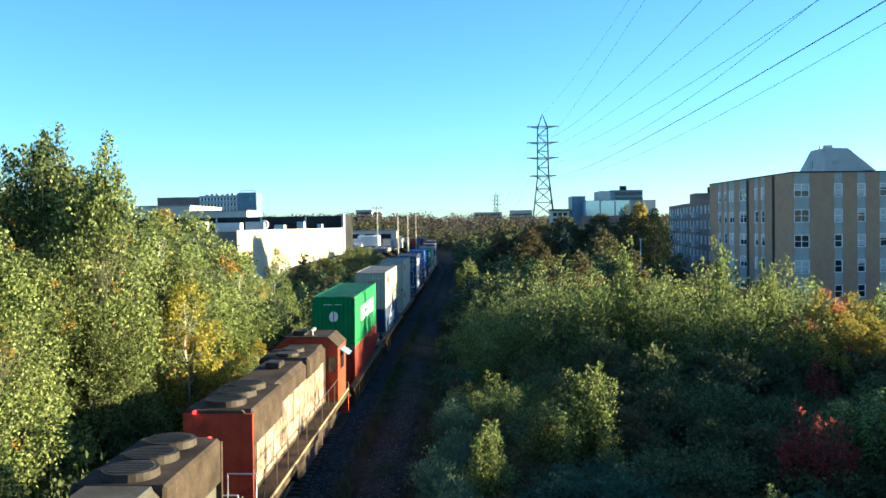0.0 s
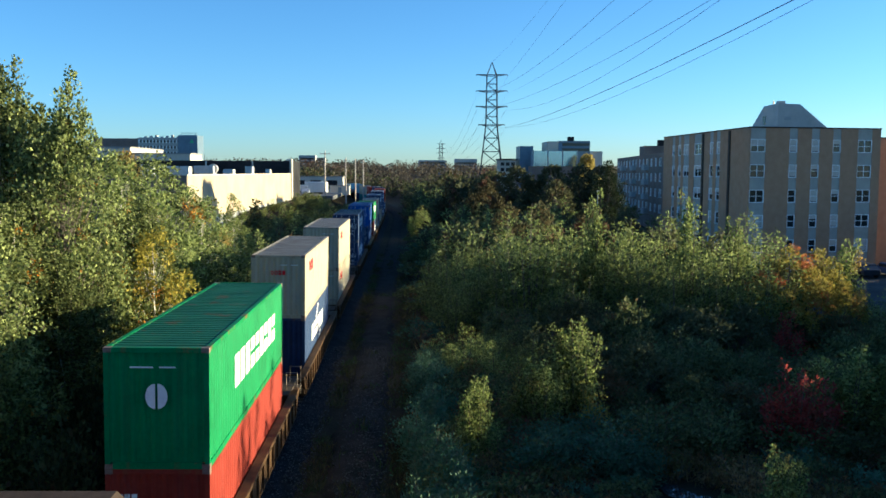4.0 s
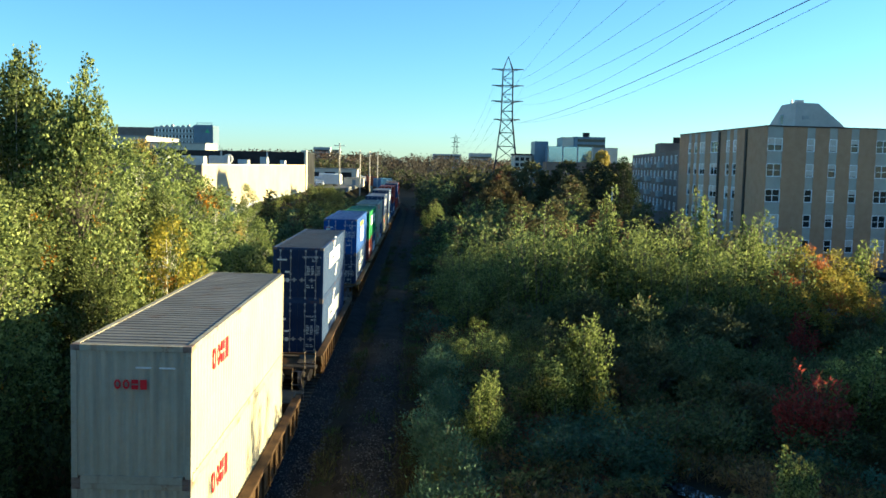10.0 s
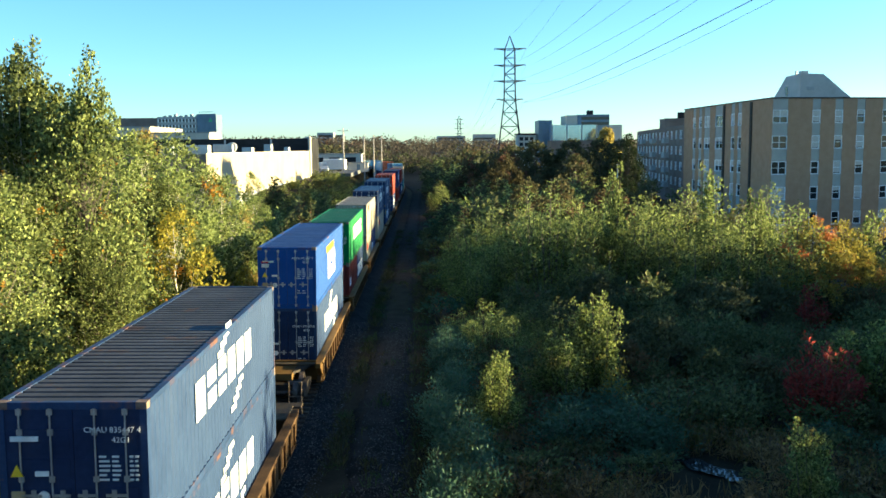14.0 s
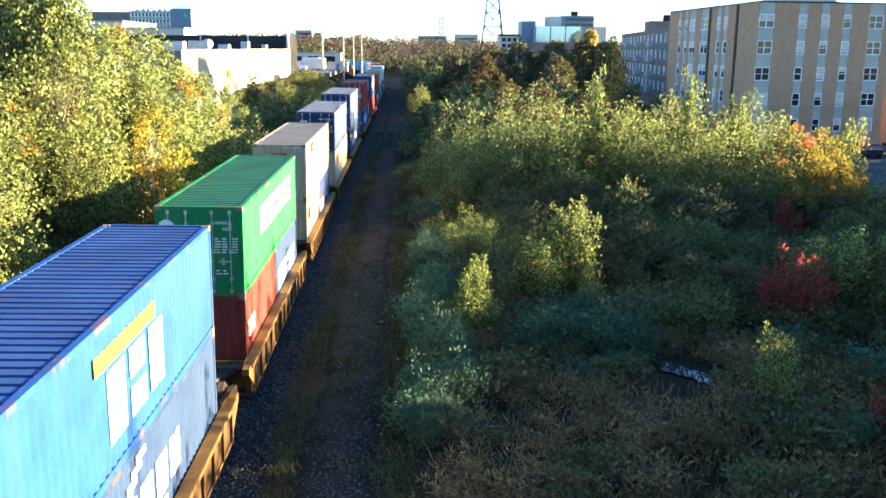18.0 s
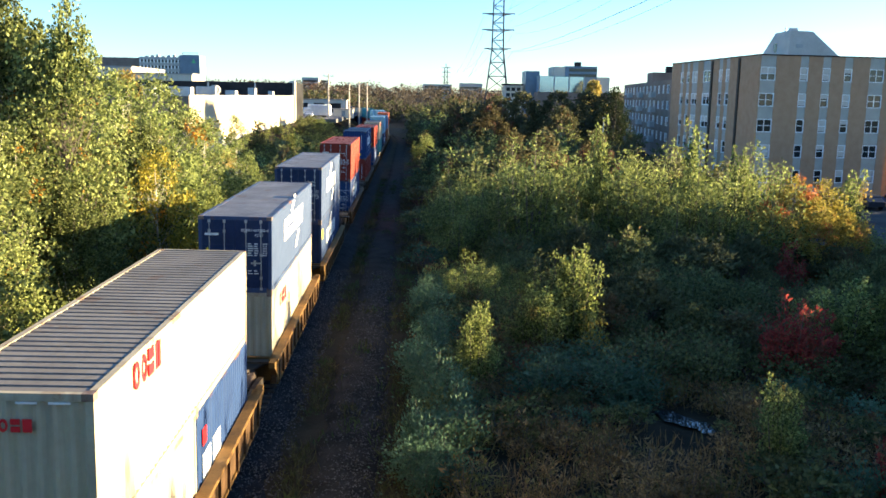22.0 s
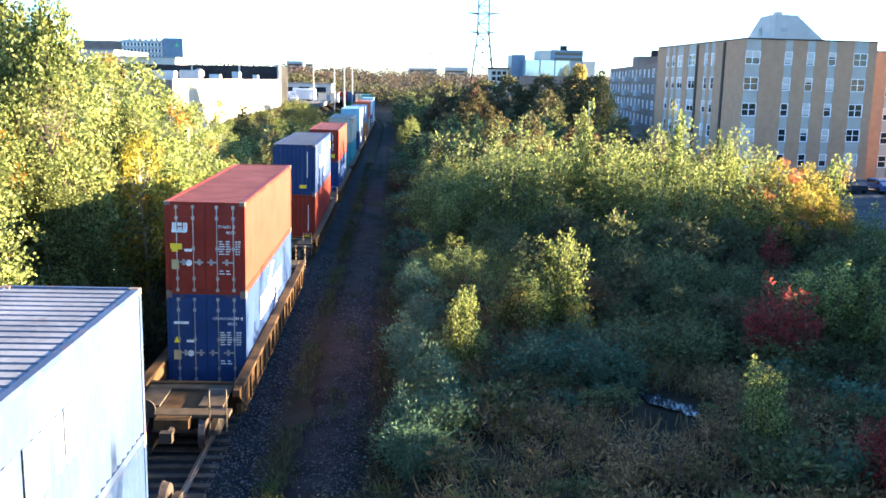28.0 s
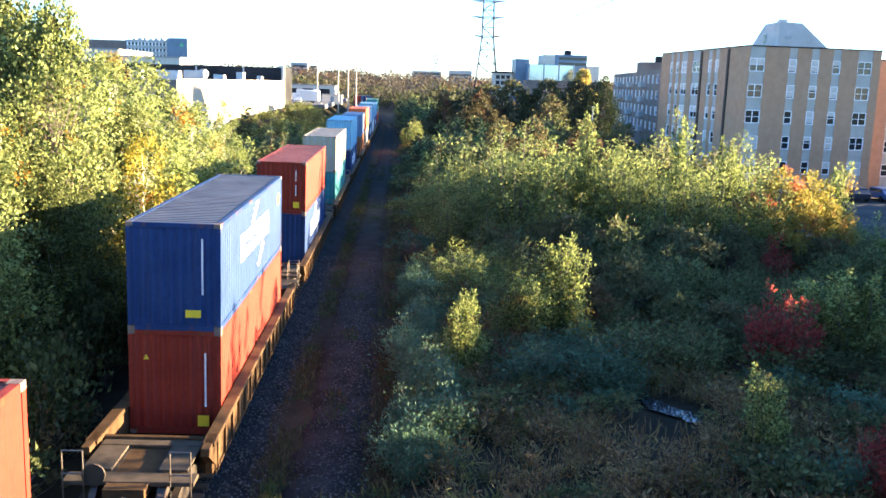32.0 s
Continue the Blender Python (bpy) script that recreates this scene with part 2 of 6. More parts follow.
M["curtain"] = paint("drawn_curtain", (0.4, 0.36, 0.32), (0.62, 0.58, 0.52), 0.9, 0, 2, 0)
M["lattice"] = paint("galvanised_lattice", (0.02, 0.025, 0.035), (0.05, 0.06, 0.08), 0.7, 0.2, 1, 0)
M["cable"] = plain("dark_cable", (0.05, 0.06, 0.08), 0.6)
M["pole"] = paint("weathered_pole", (0.38, 0.34, 0.3), (0.55, 0.5, 0.45), 0.9, 0, 1, 0.3)
M["asphalt"] = paint("worn_asphalt", (0.06, 0.06, 0.06), (0.13, 0.125, 0.12), 0.9, 0, 0.3, 0.2)
M["water"] = plain("puddle_water", (0.02, 0.025, 0.03), 0.04)
M["leaf"] = foliage("green_leaves", (0.045, 0.066, 0.028), (0.17, 0.19, 0.08), (0.16, 0.095, 0.05), 0.1, patch=0.6, lit=0.35)
M["leaf_tree"] = foliage("alder_leaves", (0.026, 0.044, 0.014), (0.28, 0.32, 0.11), (0.5, 0.2, 0.02), 0.0, patch=0.5, lit=0.33)
M["leaf_gold"] = foliage("golden_leaves", (0.13, 0.14, 0.025), (0.46, 0.38, 0.07), (0.5, 0.2, 0.03), 0.18, patch=0.7)
M["leaf_orange"] = foliage("orange_leaves", (0.2, 0.19, 0.04), (0.45, 0.37, 0.09), (0.5, 0.17, 0.07), 0.3, patch=0.4, lit=0.42)
M["leaf_yellow"] = foliage("yellow_leaves", (0.34, 0.27, 0.07), (0.52, 0.43, 0.14))
M["leaf_rust"] = foliage("rust_leaves", (0.06, 0.062, 0.028), (0.125, 0.1, 0.046), (0.16, 0.08, 0.052), 0.35, patch=0.3, lit=0.35)
M["leaf_red"] = foliage("red_leaves", (0.16, 0.03, 0.028), (0.36, 0.075, 0.06), (0.12, 0.06, 0.035), 0.25, patch=1.2, lit=0.4)
M["leaf_willow"] = foliage("willow_leaves", (0.05, 0.075, 0.023), (0.31, 0.36, 0.12), (0.28, 0.19, 0.06), 0.03, lit=0.46)
M["leaf_sumac"] = foliage("blue_green_leaves", (0.055, 0.115, 0.07), (0.11, 0.18, 0.11), lit=0.32)
M["leaf_dark"] = foliage("dark_conifer_leaves", (0.012, 0.02, 0.011), (0.03, 0.045, 0.02))
M["leaf_olive"] = foliage("dull_olive_leaves", (0.055, 0.064, 0.032), (0.125, 0.128, 0.06), (0.14, 0.09, 0.045), 0.2, patch=0.25, lit=0.3)
M["weed"] = foliage("dry_weeds", (0.11, 0.075, 0.034), (0.31, 0.21, 0.095), (0.15, 0.145, 0.048), 0.4, patch=0.6, lit=0.3)
M["path_weed"] = foliage("path_weeds", (0.028, 0.036, 0.014), (0.085, 0.078, 0.034), (0.045, 0.075, 0.026), 0.5, patch=0.5, lit=0.25)
M["far_leaf"] = foliage("distant_autumn_leaves", (0.055, 0.052, 0.045), (0.085, 0.072, 0.058), (0.11, 0.062, 0.048), 0.25, patch=0.02, lit=0.35)
M["far_leaf2"] = foliage("roadside_leaves", (0.04, 0.05, 0.026), (0.075, 0.08, 0.04), (0.14, 0.075, 0.04), 0.15, patch=0.05, lit=0.3)


def boxes(bm, *sizes):
    """Adds boxes (x0, y0, z0, x1, y1, z1) to a bmesh."""
    for x0, y0, z0, x1, y1, z1 in sizes:
        v = [bm.verts.new(p) for p in ((x0, y0, z0), (x1, y0, z0), (x1, y1, z0), (x0, y1, z0), (x0, y0, z1), (x1, y0, z1), (x1, y1, z1), (x0, y1, z1))]
        for f in ((3, 2, 1, 0), (4, 5, 6, 7), (0, 1, 5, 4), (1, 2, 6, 5), (2, 3, 7, 6), (3, 0, 4, 7)):
            bm.faces.new([v[i] for i in f])
    return bm


def box(*sizes):
    return boxes(bmesh.new(), *sizes)


def bevelled(bm, width, segments=1):
    bmesh.ops.bevel(bm, geom=bm.edges[:], offset=width, segments=segments, affect="EDGES", clamp_overlap=True)
    return bm


def prism(bm, outline, a, b, axis="x"):
    """An outline of pairs drawn out from a to b along an axis."""
    order = {"x": lambda k, p: (k, p[0], p[1]), "y": lambda k, p: (p[0], k, p[1]), "z": lambda k, p: (p[0], p[1], k)}[axis]
    lo, hi = [bm.verts.new(order(a, p)) for p in outline], [bm.verts.new(order(b, p)) for p in outline]
    n = len(outline)
    bm.faces.new(lo[::-1])
    bm.faces.new(hi)
    for i in range(n):
        bm.faces.new((lo[i], lo[(i + 1) % n], hi[(i + 1) % n], hi[i]))
    bmesh.ops.recalc_face_normals(bm, faces=bm.faces[:])
    return bm


def tube(bm, p, q, r0, r1=None, sides=8, caps=True):
    """A tapered round bar from p to q."""
    p, q = Vector(p), Vector(q)
    r1 = r0 if r1 is None else r1
    d = (q - p).normalized()
    a = d.orthogonal().normalized()
    b = d.cross(a)
    lo, hi = [], []
    for i in range(sides):
        w = 2 * math.pi * i / sides
        o = a * math.cos(w) + b * math.sin(w)
        lo.append(bm.verts.new(p + o * r0))
        hi.append(bm.verts.new(q + o * r1))
    for i in range(sides):
        bm.faces.new((lo[i], lo[(i + 1) % sides], hi[(i + 1) % sides], hi[i]))
    if caps:
        bm.faces.new(lo[::-1])
        bm.faces.new(hi)
    return bm


def mesh_of(name, bm, material):
    me = bpy.data.meshes.new(name)
    bm.to_mesh(me)
    bm.free()
    me.materials.append(material)
    return me


def part(name, bm, material, parent, label=""):
    ob = new(name, bm if isinstance(bm, bpy.types.Mesh) else mesh_of(name, bm, material))
    ob.parent = parent
    if label:
        ob["label"] = label
    return ob


def thing(name, m, label, category, group="", kind=""):
    ob = new(name)
    ob.empty_display_size = 0.3
    ob.matrix_basis = m
    return tagged(ob, label, category, group, kind)


def solid(name, bm, material, label, category="", group="", kind="structure", m=None):
    ob = new(name, mesh_of(name, bm, material))
    if m is not None:
        ob.matrix_basis = m
    return tagged(ob, label, category, group, kind)


def quads_mesh(name, V, material, smooth=False):
    """A mesh of loose quads from an array (n, 4, 3)."""
    n = len(V)
    me = bpy.data.meshes.new(name)
    me.vertices.add(4 * n)
    me.vertices.foreach_set("co", np.ascontiguousarray(V, dtype=np.float32).ravel())
    me.loops.add(4 * n)
    me.loops.foreach_set("vertex_index", np.arange(4 * n, dtype=np.int32))
    me.polygons.add(n)
    me.polygons.foreach_set("loop_start", np.arange(0, 4 * n, 4, dtype=np.int32))
    me.polygons.foreach_set("loop_total", np.full(n, 4, dtype=np.int32))
    me.update(calc_edges=True)
    me.materials.append(material)
    return me


def leaves(name, P, D, length, width, material, r):
    """Leaves at P that point along D."""
    n = len(P)
    D = D / (np.linalg.norm(D, axis=1, keepdims=True) + 1e-9)
    S = np.cross(D, r.normal(size=(n, 3)))
    S /= np.linalg.norm(S, axis=1, keepdims=True) + 1e-9
    L = (length * r.uniform(0.6, 1.35, (n, 1)))
    Wd = L * width / length
    N = np.cross(D, S)
    fold = N * Wd * 0.18
    V = np.stack([P, P + D * L * 0.45 + S * Wd * 0.5 + fold, P + D * L, P + D * L * 0.45 - S * Wd * 0.5 + fold], axis=1)
    return quads_mesh(name, V, material)


def stems_mesh(name, chains, material):
    """Woody parts in one piece: chains of (point, radius) that all spring from the root."""
    V, F = [(0, 0, -0.05)], []
    for chain in chains:
        last = None
        for i, (p, rad) in enumerate(chain):
            k = len(V)
            V += [(p[0] + rad, p[1], p[2]), (p[0] - rad * 0.5, p[1] + rad * 0.87, p[2]), (p[0] - rad * 0.5, p[1] - rad * 0.87, p[2])]
            if last is None:
                F += [(0, k + 1, k), (0, k + 2, k + 1), (0, k, k + 2)]
            else:
                F += [(last + a, last + b, k + b, k + a) for a, b in ((0, 1), (1, 2), (2, 0))]
            last = k
    me = bpy.data.meshes.new(name)
    me.from_pydata([tuple(map(float, v)) for v in V], [], F)
    me.materials.append(material)
    return me


def plume_shrub(name, seed, h, spread, shoots, count, leaf, width, material, label, category, bark="bark", low=0.12, loose=1.0, joints=4):
    """A shrub of many upright shoots that carry leaves along their length."""
    r = rng(seed)
    root = thing(name, Matrix(), label, category)
    chains, P, D = [], [], []
    per = count // shoots
    for i in range(shoots):
        a, q = r.uniform(0, 2 * math.pi), math.sqrt(r.uniform(0, 1))
        base = np.array([math.cos(a) * q * spread * 0.45, math.sin(a) * q * spread * 0.45, 0])
        top = h * (1 - 0.5 * q ** 2) * r.uniform(0.66, 1.1)
        tip = np.array([math.cos(a) * q * spread + r.normal() * 0.15, math.sin(a) * q * spread + r.normal() * 0.15, top])
        def at(s):
            s = np.asarray(s)[..., None]
            return base + (tip - base) * np.concatenate([s ** 1.15, s ** 1.15, s ** 0.9], axis=-1)
        r0 = 0.012 + 0.006 * top
        pts = at(np.linspace(0.03, 1, joints))
        chains.append([(p, r0 * (1 - 0.85 * j / (joints - 1))) for j, p in enumerate(pts)])
        s = 1 - (1 - low) * r.uniform(0, 1, per) ** 0.9
        c = at(s)
        reach = (loose * (0.06 + 0.09 * spread * (1 - s) + 0.026 * h * np.sin(np.pi * np.clip(s, 0, 1) ** 1.5)))[:, None]
        off = r.normal(size=(per, 3)) * reach * np.array([1, 1, 0.7])
        P.append(c + off)
        D.append(off / (reach + 0.01) * 0.7 + np.array([0, 0, 0.75]) + r.normal(size=(per, 3)) * 0.45)
    P, D = np.concatenate(P), np.concatenate(D)
    P[:, 2] = np.maximum(P[:, 2], 0.04)
    part("stem", stems_mesh("stem", chains, M[bark]), None, root)
    part("crown", leaves("crown", P, D, leaf, width, material, r), None, root)
    return root


def mound_shrub(name, seed, h, spread, clumps, count, leaf, width, material, label, category, bark="bark"):
    """A rounded bush: many small domes of leaves, deeper at the outside, on stems from one foot."""
    r = rng(seed)
    root = thing(name, Matrix(), label, category)
    chains, P, D = [], [], []
    for i in range(clumps):
        a, q = r.uniform(0, 2 * math.pi), r.uniform(0, 1) ** 0.55
        z = h * (0.2 + 0.68 * math.sqrt(max(0, 1 - 0.85 * q * q)) * r.uniform(0.55, 1.08))
        c = np.array([math.cos(a) * q * spread * 0.85, math.sin(a) * q * spread * 0.85, z])
        R = spread * r.uniform(0.14, 0.34)
        mid = c * np.array([0.45, 0.45, 0.6])
        chains.append([(mid * 0.1, 0.02 + 0.006 * h), (mid, 0.016 + 0.004 * h), (c, 0.008)])
        k = count // clumps
        u = r.normal(size=(k, 3))
        u /= np.linalg.norm(u, axis=1, keepdims=True)
        u[:, 2] = np.where(u[:, 2] < -0.3, -u[:, 2], u[:, 2])
        off = u * R * np.abs(r.normal(0.75, 0.42, (k, 1))) * np.array([1, 1, 1.15])
        P.append(c + off)
        D.append(u * 0.7 + np.array([0, 0, 0.45]) + r.normal(size=(k, 3)) * 0.45)
    P, D = np.concatenate(P), np.concatenate(D)
    P[:, 2] = np.maximum(P[:, 2], 0.04)
    part("stem", stems_mesh("stem", chains, M[bark]), None, root)
    part("crown", leaves("crown", P, D, leaf, width, material, r), None, root)
    return root


def broad_tree(name, seed, h, spread, clumps, count, leaf, width, material, label, category, bark="bark", base=0.15, spires=0):
    """A tree: a trunk, limbs to many clumps of leaves, an uneven crown with gaps."""
    r = rng(seed)
    root = thing(name, Matrix(), label, category)
    P, D = [], []
    z0 = np.linspace(0, 1, 8)
    trunk = np.stack([r.normal(0, 0.1, 8).cumsum() * 0.4, r.normal(0, 0.1, 8).cumsum() * 0.4, z0 * h * 0.93], axis=1)
    trunk[0] = 0
    r0 = 0.012 * h + 0.03
    chains = [[(trunk[j], r0 * (1 - j / 7.6)) for j in range(8)]]
    weights, centres = [], []
    for i in range(clumps):
        f = base + ((0.9 if spires else 1.0) - base) * r.uniform(0, 1) ** 0.9
        wide = spread * (math.sin(math.pi * min(1, (f - base) / (1 - base) * 0.78 + 0.2)) ** 0.8)
        a, q = r.uniform(0, 2 * math.pi), r.uniform(0.15, 1) ** 0.6
        c = np.array([math.cos(a) * wide * q, math.sin(a) * wide * q, f * h])
        R = r.uniform(0.4, 1.0) * (0.055 * h + 0.28) * (1.2 - 0.72 * f)
        centres.append((c, R))
        weights.append(R ** 2.4)
        s = max(0.05, f - r.uniform(0.08, 0.25))
        j = min(6, int(s * 7))
        t0 = trunk[j] + (trunk[j + 1] - trunk[j]) * (s * 7 - j)
        mid = (t0 + c) / 2 + np.array([0, 0, -0.06 * h * r.uniform(0, 1)])
        rb = r0 * 0.35 * (1.1 - f)
        foot = trunk[:j + 1]
        chains.append([(p, rb) for p in foot[1:]] + [(t0, rb), (mid, rb * 0.7), (c, rb * 0.25), (c + r.normal(size=3) * R * 0.9, rb * 0.08)])
    weights = np.array(weights) / sum(weights)
    for (c, R), w in zip(centres, weights):
        k = max(8, int(count * w))
        u = r.normal(size=(k, 3))
        u /= np.linalg.norm(u, axis=1, keepdims=True)
        rad = R * r.uniform(0.25, 1.15, (k, 1)) ** 0.6
        off = u * rad * np.array([1, 1, 1.15])
        P.append(c + off)
        D.append(u * 0.8 + np.array([0, 0, 0.15]) + r.normal(size=(k, 3)) * 0.6)
    for i in range(spires):                       # thin leaders that stand out of the crown
        a, q = r.uniform(0, 2 * math.pi), r.uniform(0, 0.75)
        foot = np.array([math.cos(a) * q * spread * 0.6, math.sin(a) * q * spread * 0.6, h * r.uniform(0.62, 0.8)])
        tip = foot + np.array([r.normal() * 0.25, r.normal() * 0.25, h * r.uniform(0.16, 0.3) * (1.15 - 0.5 * q)])
        chains.append([(p, 0.03) for p in trunk[1:5]] + [(foot, 0.022), (tip, 0.006)])
        k = 260
        s = r.uniform(0, 1, (k, 1)) ** 0.8
        off = r.normal(size=(k, 3)) * (0.1 + 0.32 * (1 - s))
        P.append(foot + (tip - foot) * s + off)
        D.append(off + np.array([0, 0, 0.25]) + r.normal(size=(k, 3)) * 0.3)
    P, D = np.concatenate(P), np.concatenate(D)
    part("trunk", stems_mesh("trunk", chains, M[bark]), None, root)
    part("crown", leaves("crown", P, D, leaf, width, material, r), None, root)
    return root


def text_mesh(name, words, size, material):
    """Letters of the built-in font as a flat mesh with a little thickness, centred."""
    cu = bpy.data.curves.new(name, "FONT")
    cu.body, cu.size, cu.extrude, cu.align_x, cu.align_y = words, size, 0.004, "CENTER", "CENTER"
    cu.resolution_u = 2
    ob = bpy.data.objects.new(name, cu)
    scene.collection.objects.link(ob)
    me = bpy.data.meshes.new_from_object(ob.evaluated_get(bpy.context.evaluated_depsgraph_get()))
    bpy.data.objects.remove(ob)
    me.materials.append(material)
    return me

# ---- ground ----
def ground_height(x, y):
    """Flat corridor, a hollow beside the path, a low rise beyond and hills in the distance."""
    h = -0.45 + 0.12 * noise.noise(Vector((x * 0.11, y * 0.11, 3)))
    if x > 3:
        h -= 0.5 * min(1, (x - 3) / 14) * min(1, max(0, 120 - y) / 40)
    if x < -12 and y > 84:
        a, b = min(1, (-12 - x) / 12), min(1, (y - 84) / 50)
        h += 4.6 * a * a * (3 - 2 * a) * b * b * (3 - 2 * b)
    if y > 300:
        k = min(1, (y - 300) / 330)
        h += (10.5 + 5 * noise.noise(Vector((x * 0.004, y * 0.002, 7))) + 2 * noise.noise(Vector((x * 0.015, y * 0.01, 1)))) * k * k * (3 - 2 * k) * (1 if x > -12 else 0.6)
    return h


def bend(s):
    """The line of the track: straight, then a wide curve to the left. s in metres ahead."""
    if s <= BEND_AT:
        return TRACK_X, s, 0.0
    a = (s - BEND_AT) / BEND_R
    return TRACK_X - BEND_R * (1 - math.cos(a)), BEND_AT + BEND_R * math.sin(a), math.degrees(a)


TRACK_X, BEND_AT, BEND_R, LEAN = -5.89, 190.0, 500.0, 0.7

bm = bmesh.new()
xs = sorted(set([-2500, -1500, -900, -500, -300, -200, -140] + list(range(-100, -30, 10)) + list(range(-30, 50, 2)) + list(range(50, 121, 10)) + [160, 220, 300, 500, 900, 1500, 2500]))
ys = sorted(set([-400, -200, -100, -50] + list(range(-30, 130, 3)) + list(range(130, 300, 12)) + list(range(300, 1400, 40)) + [1400, 1700, 2100, 2600]))
grid = [[bm.verts.new((x, y, ground_height(x, y))) for x in xs] for y in ys]
for j in range(len(ys) - 1):
    for i in range(len(xs) - 1):
        bm.faces.new((grid[j][i], grid[j][i + 1], grid[j + 1][i + 1], grid[j + 1][i]))
ground = solid("ground", bm, M["ground"], "rough ground of dry weeds and bare soil", "ground")
for p in ground.data.polygons:
    p.use_smooth = True


def strip(name, material, label, left, right, z, y0, y1, step, seed, crown=0.03):
    """A long bed with ragged edges and a slightly raised middle that follows the track's line."""
    r = rng(seed)
    bm = bmesh.new()
    rows = []
    s = y0
    while s <= y1:
        cx, cy, a = bend(s)
        a = radians(a)
        w = 0.22 * noise.noise(Vector((s * 0.31, seed, 0)))
        l, q = left + r.normal() * 0.1 + w, right + r.normal() * 0.1 + 0.22 * noise.noise(Vector((s * 0.27, seed, 5)))
        row = []
        for k in range(7):
            u = l + (q - l) * k / 6
            e = min(k, 6 - k) / 3
            zz = z + crown * e + r.normal() * 0.012 - (0.32 if k in (0, 6) else 0)
            row.append(bm.verts.new((cx + u * math.cos(a), cy + u * math.sin(a), zz)))
        rows.append(row)
        s += step
    for a, b in zip(rows, rows[1:]):
        for k in range(6):
            bm.faces.new((a[k], a[k + 1], b[k + 1], b[k]))
    ob = solid(name, bm, material, label, name.split("_")[0])
    for p in ob.data.polygons:
        p.use_smooth = True
    return ob


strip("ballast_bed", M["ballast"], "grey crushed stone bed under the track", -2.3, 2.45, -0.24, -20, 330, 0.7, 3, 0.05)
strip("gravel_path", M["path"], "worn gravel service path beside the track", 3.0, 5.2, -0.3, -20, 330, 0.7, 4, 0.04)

# crushed stones on bed and path
r = rng(5)
n = 13000
sx = np.where(r.uniform(size=n) < 0.5, r.uniform(1.0, 2.6, n), np.clip(r.normal(4.35, 0.5, n), 3.1, 5.2)) + TRACK_X
sy = 9 + 42 * r.uniform(size=n) ** 1.3
size = r.uniform(0.014, 0.042, n)
base = np.array([[(1, 0, -.3), (0, 1, -.3), (0, 0, .8), (0, 0, .8)], [(0, 1, -.3), (-1, 0, -.3), (0, 0, .8), (0, 0, .8)],
                 [(-1, 0, -.3), (0, -1, -.3), (0, 0, .8), (0, 0, .8)], [(0, -1, -.3), (1, 0, -.3), (0, 0, .8), (0, 0, .8)]], dtype=float)
base[:, 2] = base[:, 2] * 0.8 + base[:, 1] * 0.25
base[:, 3] = base[:, 3] * 0.8 + base[:, 0] * 0.25
ang = r.uniform(0, 6.28, n)
ca, sa = np.cos(ang), np.sin(ang)
V = np.zeros((n, 4, 4, 3))
V[..., 0] = base[None, ..., 0] * ca[:, None, None] - base[None, ..., 1] * sa[:, None, None]
V[..., 1] = base[None, ..., 0] * sa[:, None, None] + base[None, ..., 1] * ca[:, None, None]
V[..., 2] = base[None, ..., 2]
V *= size[:, None, None, None] * r.uniform(0.7, 1.3, (n, 1, 1, 3))
V += np.stack([sx, sy, np.where(sx < TRACK_X + 2.7, -0.19, -0.25)], axis=1)[:, None, None, :]
tagged(new("loose_gravel", quads_mesh("loose_gravel", V.reshape(-1, 4, 3), M["stone"])), "loose grey stones scattered over bed and path", "gravel", kind="stuff")

# rails and ties
bm = bmesh.new()
s = -20.0
while s < 300:
    cx, cy, a = bend(s)
    q = pose(cx, cy, -0.2, 0, 0, a)
    k = len(bm.verts)
    boxes(bm, (-1.3, -0.11, -0.12, 1.3, 0.11, 0.06))
    bm.verts.ensure_lookup_table()
    for v in bm.verts[k:]:
        v.co = q @ v.co
    s += 0.56
tagged(new("railway_ties", mesh_of("railway_ties", bm, M["tie"])), "weathered dark timber ties under the rails", "railway tie", kind="stuff")
for side in (-0.7525, 0.7525):
    bm = bmesh.new()
    prof = ((-0.07, -0.15), (0.07, -0.15), (0.07, -0.13), (0.012, -0.11), (0.012, -0.04), (0.036, -0.03), (0.036, 0), (-0.036, 0), (-0.036, -0.03), (-0.012, -0.04), (-0.012, -0.11), (-0.07, -0.13))
    last = None
    for i in range(0, 92):
        cx, cy, a = bend(-20 + i * 3.5)
        q = pose(cx, cy, 0, 0, 0, a)
        ring = [bm.verts.new(q @ Vector((side + u, 0, v))) for u, v in prof]
        if last:
            for k in range(12):
                bm.faces.new((last[k], last[(k + 1) % 12], ring[(k + 1) % 12], ring[k]))
        last = ring
    solid("rail", bm, M["rail"], "worn steel rail of the single track", "rail", "rails of the track")

# rain puddle in the hollow: a long crooked streak of water
bm = bmesh.new()
r = rng(8)
spine = [(8.5 + 1.5 * k / 9 + 0.13 * math.sin(k * 1.3), 28.6 - 2.0 * k / 9 + 0.1 * math.sin(k * 2.1), 0.14 + 0.42 * math.sin(math.pi * (k + 0.4) / 9.8) * r.uniform(0.55, 1.15)) for k in range(10)]
PUDDLE_Z = ground_height(9.2, 28.5) + 0.1
lo = [bm.verts.new((x - 0.8 * w, y - 0.6 * w, PUDDLE_Z)) for x, y, w in spine]
hi = [bm.verts.new((x + 0.8 * w, y + 0.6 * w, PUDDLE_Z)) for x, y, w in spine]
for k in range(9):
    bm.faces.new((lo[k], lo[k + 1], hi[k + 1], hi[k]))
bmesh.ops.recalc_face_normals(bm, faces=bm.faces[:])
solid("puddle", bm, M["water"], "small rain puddle that mirrors the sky", "puddle")


